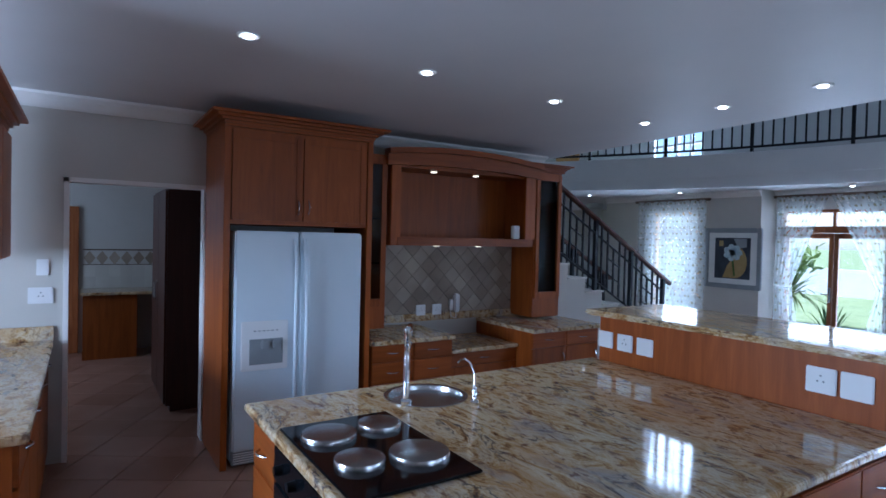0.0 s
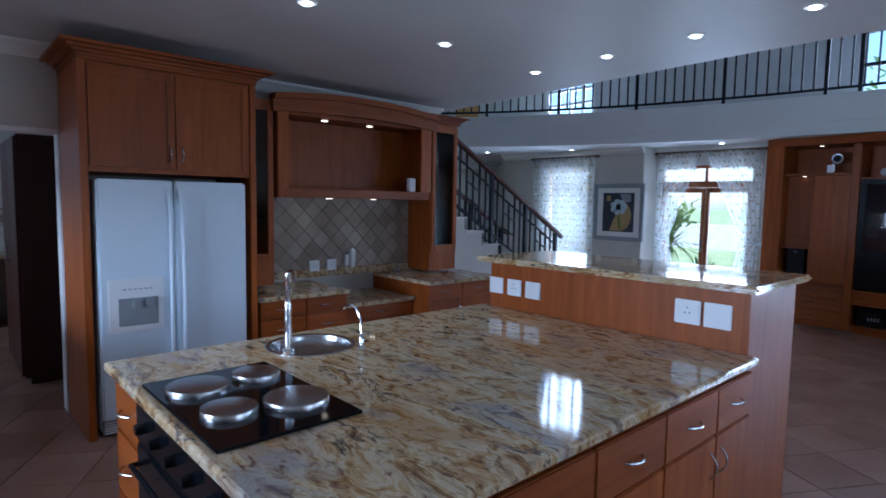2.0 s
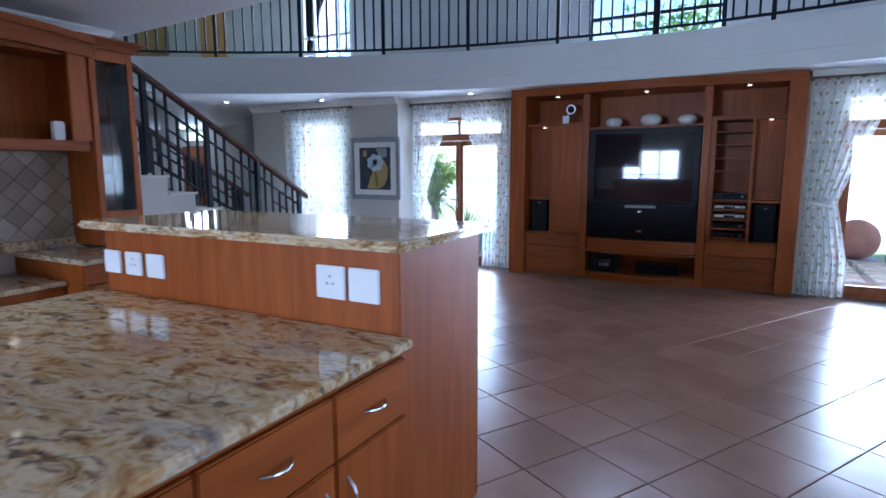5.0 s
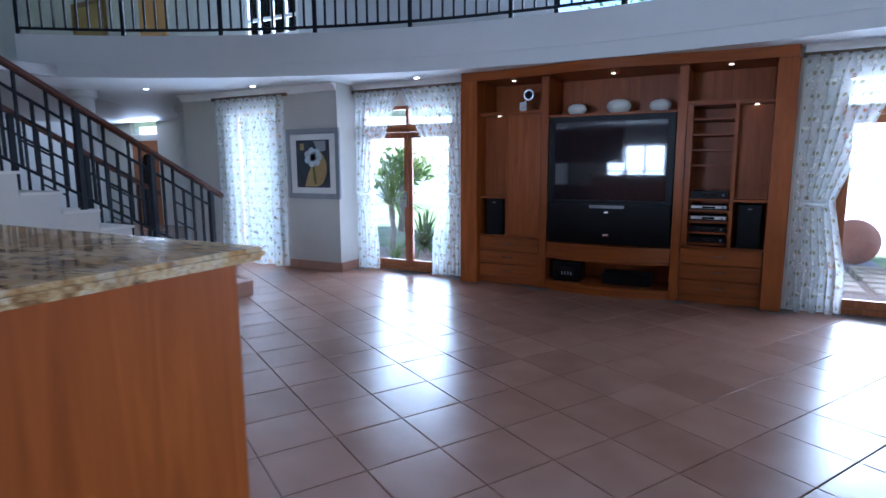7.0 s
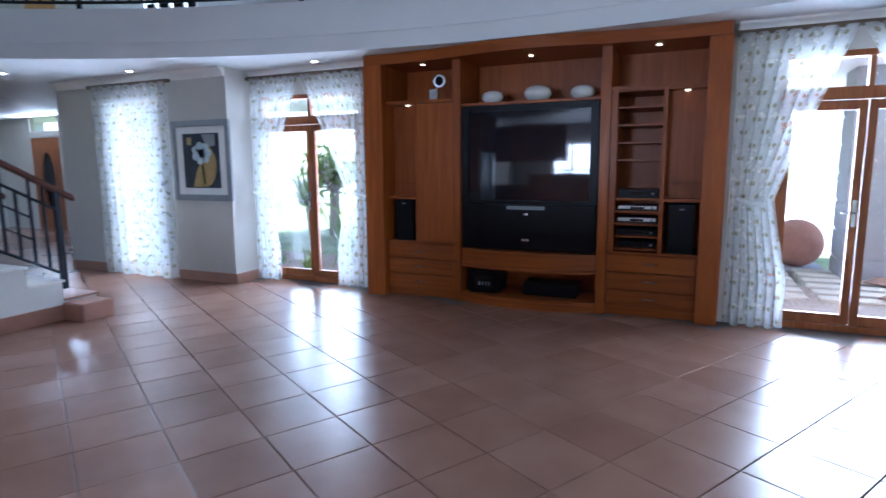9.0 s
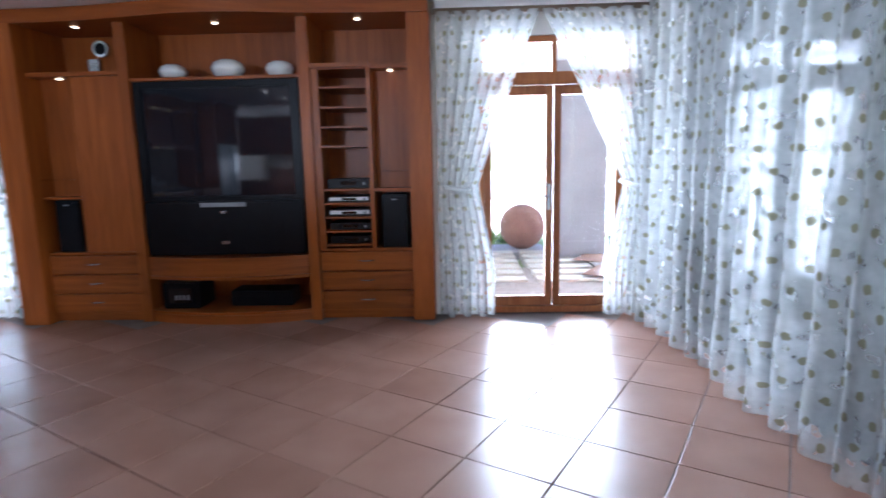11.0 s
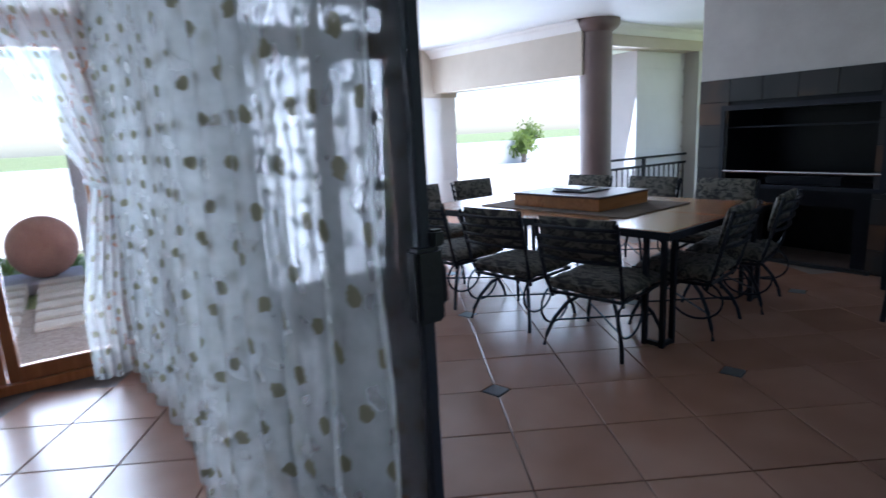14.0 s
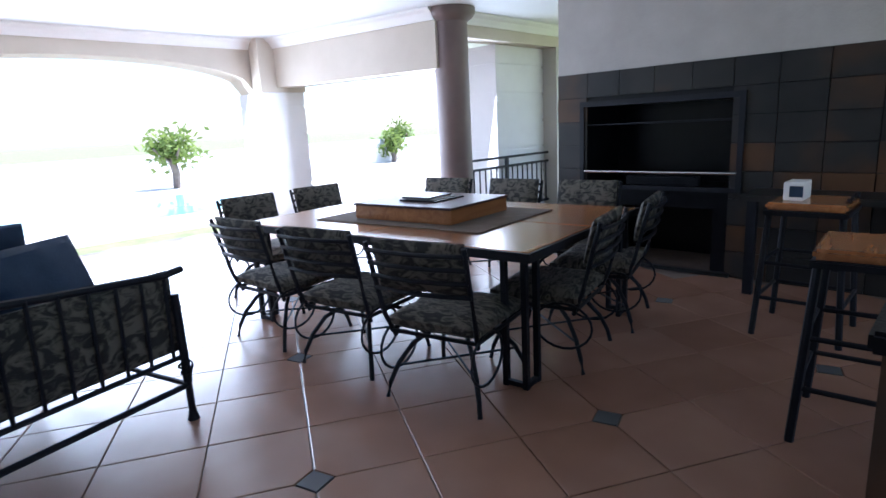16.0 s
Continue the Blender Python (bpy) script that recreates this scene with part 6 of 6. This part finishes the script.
for y in (0, 1.5):
    part("rail", tube([(0, y, 0.17), (-1.05, y, 0.17)], 0.014), IRON, so)
    part("rail", tube([(0.0, y, 0.31), (-1.05, y, 0.31)], 0.012), IRON, so)
    part("rail", tube([(0.03, y - 0.03, 0.71), (-0.06, y - 0.03, 0.70), (-0.5, y - 0.01, 0.73), (-1.07, y, 0.79)], 0.016), IRON, so)
    for k in range(10):
        x = -0.05 - 0.105 * k
        part("slat", tube([(x, y, 0.31), (x, y - 0.01, 0.45), (x, y - 0.02, 0.70 - 0.07 * x)], 0.008, 6), IRON, so)
    bm = cushion(-1.04, 0.01, -0.17, 0.20, -0.035, 0.035, 12, 8)
    bmesh.ops.rotate(bm, verts=bm.verts, cent=(0, 0, 0), matrix=Matrix.Rotation(radians(90), 3, "X"))
    bmesh.ops.translate(bm, verts=bm.verts, vec=(0, y + (0.045 if y == 0 else -0.045), 0.50))
    part("arm_pad", bm, ZEBRA, so, "dark patterned arm pad", True)
bm = cushion(-0.25, 0.25, -0.66, 0.66, -0.11, 0.11)
bmesh.ops.rotate(bm, verts=bm.verts, cent=(0, 0, 0), matrix=Matrix.Rotation(radians(-78), 3, "Y"))
bmesh.ops.translate(bm, verts=bm.verts, vec=(-0.66, 0.75, 0.71))
part("back_cushion", bm, BLUEFAB, so, "plump dark blue back cushion", True)
part("back_rail", tube([(-1.07, 0, 0.79), (-1.10, 0.4, 0.86), (-1.10, 1.1, 0.86), (-1.07, 1.5, 0.79)], 0.014), IRON, so)
part("rail", tube([(0, 0, 0.17), (0, 1.5, 0.17)], 0.012), IRON, so)
part("rail", tube([(-1.05, 0, 0.31), (-1.05, 1.5, 0.31)], 0.012), IRON, so)
part("seat", cushion(-1.02, 0.0, 0.08, 1.42, 0.32, 0.46), ZEBRA, so, "patterned seat pad", True)
bm = cushion(-0.25, 0.25, -0.22, 0.22, -0.07, 0.07)
bmesh.ops.rotate(bm, verts=bm.verts, cent=(0, 0, 0), matrix=Matrix.Rotation(radians(70), 3, "X"))
me = mesh_of("scatter_cushion", bm, BLUEFAB, True)
for x, y, z, a in ((-0.36, 0.34, 0.66, 20), (-0.30, 1.16, 0.68, 160)):
    o = tagged(new("scatter_cushion", me), "plain blue scatter cushion on the iron sofa", "cushion", "blue cushions")
    o.matrix_basis = so.matrix_basis @ pose(x, y, z, 0, 0, a)

# ---------------------------------------------------------------- garden
solid("gravel_bed", B(-7.6, 2.5, 9.6, 11.4, -0.17, -0.06), GRAVEL, kind="structure")
solid("garden_path", B(0.4, 2.5, 9.2, 9.6, -0.15, -0.02), PAVING, kind="structure")
for k in range(6):
    for j in range(3):
        o = solid("stepping_sleeper", B(-0.2 + 0.92 * j, 0.62 + 0.92 * j, 10.55 + 0.36 * k, 10.78 + 0.36 * k, -0.16, -0.035, 0.01), SLEEPER, "pale timber sleeper laid in the gravel", "sleeper", group="garden sleepers")
ball = solid("terracotta_ball", lathe([(0.05, 0.0)] + [(0.34 * math.sin(radians(a)), 0.33 - 0.34 * math.cos(radians(a))) for a in range(15, 176, 8)], 36), TERRA, "large round terracotta garden ball on a plinth", "garden ornament", smooth=True)
ball.location = (1.72, 12.9, -0.05)
solid("ball_plinth", B(1.2, 2.06, 12.5, 13.3, -0.16, -0.05, 0.01), GREYWALL, "low grey plinth under the terracotta ball", "plinth")
solid("garden_wall", B(-30, 26, 24.0, 24.3, -0.2, 0.85), OUTWHITE, kind="structure")
# pale paving spread over the lawn; its lightness stands in for outdoor glare
solid("pool_terrace_glare", B(-1.5, 30.0, 14.9, 23.9, -0.17, -0.10), PAVING, kind="structure")
POOL = material("pool_water", (0.22, 0.52, 0.56), 0.05)[0]
solid("pool", B(4.2, 9.0, 16.5, 20.5, -0.12, -0.095), POOL, kind="structure")


def blades(n, length, width, spread, droop, seed, bm=None, at=(0, 0, 0)):
    """A rosette of arching leaves."""
    rnd = random.Random(seed)
    bm = bm or bmesh.new()
    for k in range(n):
        a, el = rnd.uniform(0, 6.283), rnd.uniform(0.25, 1.35)
        L = length * rnd.uniform(0.65, 1.1)
        prev = None
        for q in range(6):
            s = q / 5
            r = L * s * math.cos(el) * spread
            z = L * s * math.sin(el) - droop * s * s * L * math.cos(el)
            w = width * (1 - s) ** 0.6 * (0.4 + 0.6 * min(1, s * 4))
            px, py = math.cos(a) * r, math.sin(a) * r
            sx, sy = -math.sin(a) * w, math.cos(a) * w
            cur = (bm.verts.new((at[0] + px + sx, at[1] + py + sy, at[2] + z)), bm.verts.new((at[0] + px - sx, at[1] + py - sy, at[2] + z)))
            if prev:
                bm.faces.new((prev[0], prev[1], cur[1], cur[0]))
            prev = cur
    return bm


def plant(name, x, y, s, n, mat, label, stem=0.0, seed=1, width=0.03, droop=0.7):
    p = thing(name, x, y, -0.16, label, "plant", "garden plants")
    if stem:
        part("stem", tube([(0, 0, 0), (0.03, 0.02, stem / 2), (0, 0, stem)], 0.05), BARK, p)
    part("crown", blades(n, s, width, 1.0, droop, seed, None, (0, 0, stem)), mat, p)
    return p


plant("palm_shrub", -5.45, 11.2, 1.1, 80, LEAF2, "yellow-green palm shrub outside the garden door", 0.9, 3, 0.03)
plant("palm_shrub", -4.65, 11.0, 0.9, 70, LEAF, "dark green cycad beside the garden door", 0.2, 4, 0.035)
plant("strap_leaf_plant", -4.75, 10.2, 0.6, 60, LEAF2, "clump of strap-leaved grass in gravel", 0.0, 5, 0.015)
plant("strap_leaf_plant", -5.3, 10.3, 0.5, 50, LEAF, "small clump of strap leaves in gravel", 0.0, 6, 0.02)
plant("agave", 0.55, 13.6, 0.75, 50, LEAF, "green spiky agave behind the sleepers", 0.1, 7, 0.05, 0.4)
for k in range(9):
    plant("strap_leaf_plant", 0.2 + 0.22 * k, 14.0 + 0.3 * math.sin(k * 2.1), 0.5, 36, (LEAF, LEAF2)[k % 2], "clump of green border leaves", 0.0, 20 + k, 0.035)
for k in range(10):
    plant("groundcover_tuft", -0.1 + 0.28 * k, 10.82 + 0.36 * (k % 5), 0.13, 24, LEAF, "low green tuft growing between sleepers", 0.0, 40 + k, 0.012)


def tree(x, y, h, r, label, seed, mat=LEAF, palm=False):
    t = thing("tree", x, y, -0.16, label, "tree", "garden trees")
    rnd = random.Random(seed)
    if palm:
        part("trunk", lathe([(0.20, 0), (0.15, 0.4)] + [(0.13 + 0.012 * (k % 2), 0.4 + k * 0.1) for k in range(int(h * 10))], 14), BARK, t)
        part("crown", blades(46, r, 0.07, 1.0, 1.1, seed, None, (0, 0, h + 0.3)), mat, t)
        return t
    part("trunk", tube([(0, 0, 0), (0.05, 0, h * 0.3), (0.0, 0.1, h * 0.6)], 0.11), BARK, t)
    for k in range(4):
        a = k * 1.6
        part("limb", tube([(0.03, 0.05, h * 0.45), (math.cos(a) * r * 0.5, math.sin(a) * r * 0.5, h * 0.75)], 0.04), BARK, t)
    bm = bmesh.new()
    for k in range(700):
        a, e = rnd.uniform(0, 6.283), rnd.uniform(-1, 1)
        q = r * rnd.uniform(0.35, 1.0) * (0.7 + 0.9 * noise.noise(Vector((math.cos(a) * 2 + seed, math.sin(a) * 2, e * 2))))
        c = Vector((math.cos(a) * q * math.sqrt(1 - e * e), math.sin(a) * q * math.sqrt(1 - e * e), h * 0.75 + q * e * 0.8))
        d1 = Vector((rnd.uniform(-1, 1), rnd.uniform(-1, 1), rnd.uniform(-1, 1))).normalized() * 0.12
        d2 = Vector((rnd.uniform(-1, 1), rnd.uniform(-1, 1), rnd.uniform(-1, 1))).normalized() * 0.06
        bm.faces.new([bm.verts.new(c - d1), bm.verts.new(c + d2), bm.verts.new(c + d1), bm.verts.new(c - d2)])
    part("crown", bm, mat, t)
    return t


tree(0.75, 16.5, 5.2, 1.9, "tall palm with ringed grey trunk", 2, LEAF, True)
tree(9.2, 22.6, 1.6, 1.0, "young leafy tree beyond the lawn", 5, LEAF2)
tree(18.6, 23.7, 1.1, 0.8, "small leafy tree beyond the lawn", 9, LEAF2)
tree(22.0, 27.0, 1.5, 1.0, "leafy tree beyond the boundary", 11, LEAF2)
tree(27.0, 22.0, 3.2, 1.4, "leafy tree beyond the patio", 15, LEAF)
tree(-1.6, 17.0, 6.4, 2.2, "broad leafy tree seen over the gallery", 12, LEAF)
tree(-7.2, 14.4, 2.0, 0.9, "leafy garden tree behind the door planting", 14, LEAF2)
# ---------------------------------------------------------------- floor tiles
TS, TA = 0.4123, radians(-30.1)
TX, TY = 3.625, 7.44
ca, sa = math.cos(TA), math.sin(TA)


def tile_at(i, j):
    return TX + TS * (i * ca - j * sa), TY + TS * (i * sa + j * ca)


g, c = TS / 2 - 0.0025, 0.075
full = [(-g, -g), (g, -g), (g, g), (-g, g)]


def tile_mesh(cut):
    """One tile, with a corner cut off where a slate insert sits."""
    pts = []
    for k, (u, v) in enumerate(full):
        if k in cut:
            a = full[k - 1]
            b = full[(k + 1) % 4]
            da = ((a[0] - u) / (2 * g), (a[1] - v) / (2 * g))
            db = ((b[0] - u) / (2 * g), (b[1] - v) / (2 * g))
            pts += [(u + da[0] * c, v + da[1] * c), (u + db[0] * c, v + db[1] * c)]
        else:
            pts.append((u, v))
    bm = prism(pts, "z", -0.010, -0.002)
    bmesh.ops.inset_region(bm, faces=[f for f in bm.faces if f.normal.z > 0.9], thickness=0.004, depth=0.002)
    return mesh_of("floor_tile", bm, FLOORTILE)


TILES = {k: tile_mesh(k) for k in ((), (0,), (1,), (2,), (3,))}
insert_mesh = mesh_of("insert_tile", prism([(c - 0.006, 0), (0, c - 0.006), (-c + 0.006, 0), (0, -c + 0.006)], "z", -0.010, 0.0), INSERT)
floor_ob, patio_ob = bpy.data.objects["floor"], bpy.data.objects["patio_floor"]
rest_v, rest_f = {"floor": [], "patio_floor": []}, {"floor": [], "patio_floor": []}
count = {"floor": 0, "patio_floor": 0}
cells = []
for i in range(-50, 30):
    for j in range(-40, 30):
        x, y = tile_at(i + 0.5, j + 0.5)
        home = "floor" if x < 2.42 else "patio_floor"
        if home == "floor" and not (-14.6 < x and -2.9 < y < (8.95 if x > -7.9 else 12.0)):
            continue
        if home == "patio_floor" and not (x < 7.2 and 3.4 < y < 13.2):
            continue
        near = (x - 0.2) ** 2 + (y - 6.6) ** 2 if home == "floor" else (x - 4.4) ** 2 + (y - 7.6) ** 2
        cells.append((near, i, j, x, y, home))
cells.sort()
for near, i, j, x, y, home in cells:
    cut = ()
    if home == "patio_floor":
        for k, (du, dv) in enumerate(((0, 0), (1, 0), (1, 1), (0, 1))):
            if (i + du) % 3 == 0 and (j + dv) % 3 == 0:
                cut = (k,)
    me = TILES[cut]
    m = pose(x, y, random.uniform(-0.0004, 0.0004), 0, 0, -30.1)
    if count[home] < 290:
        count[home] += 1
        ob = new("floor_tile", me)
        ob.parent = floor_ob if home == "floor" else patio_ob
        ob.matrix_basis = m
    else:
        base = len(rest_v[home])
        rest_v[home] += [tuple(m @ v.co) for v in me.vertices]
        rest_f[home] += [tuple(base + q for q in p.vertices) for p in me.polygons]
for home in rest_v:
    me = bpy.data.meshes.new("floor_tiles_far")
    me.from_pydata(rest_v[home], [], rest_f[home])
    me.materials.append(FLOORTILE)
    ob = tagged(new("floor_tiles_far", me), kind="stuff")
    ob.parent = floor_ob if home == "floor" else patio_ob
for i in range(-9, 16, 3):
    for j in range(-12, 18, 3):
        x, y = tile_at(i, j)
        if 2.6 < x < 7.2 and 3.5 < y < 13.1:
            ob = new("insert_tile", insert_mesh)
            ob.parent = patio_ob
            ob.matrix_basis = pose(x, y, 0, 0, 0, -30.1)
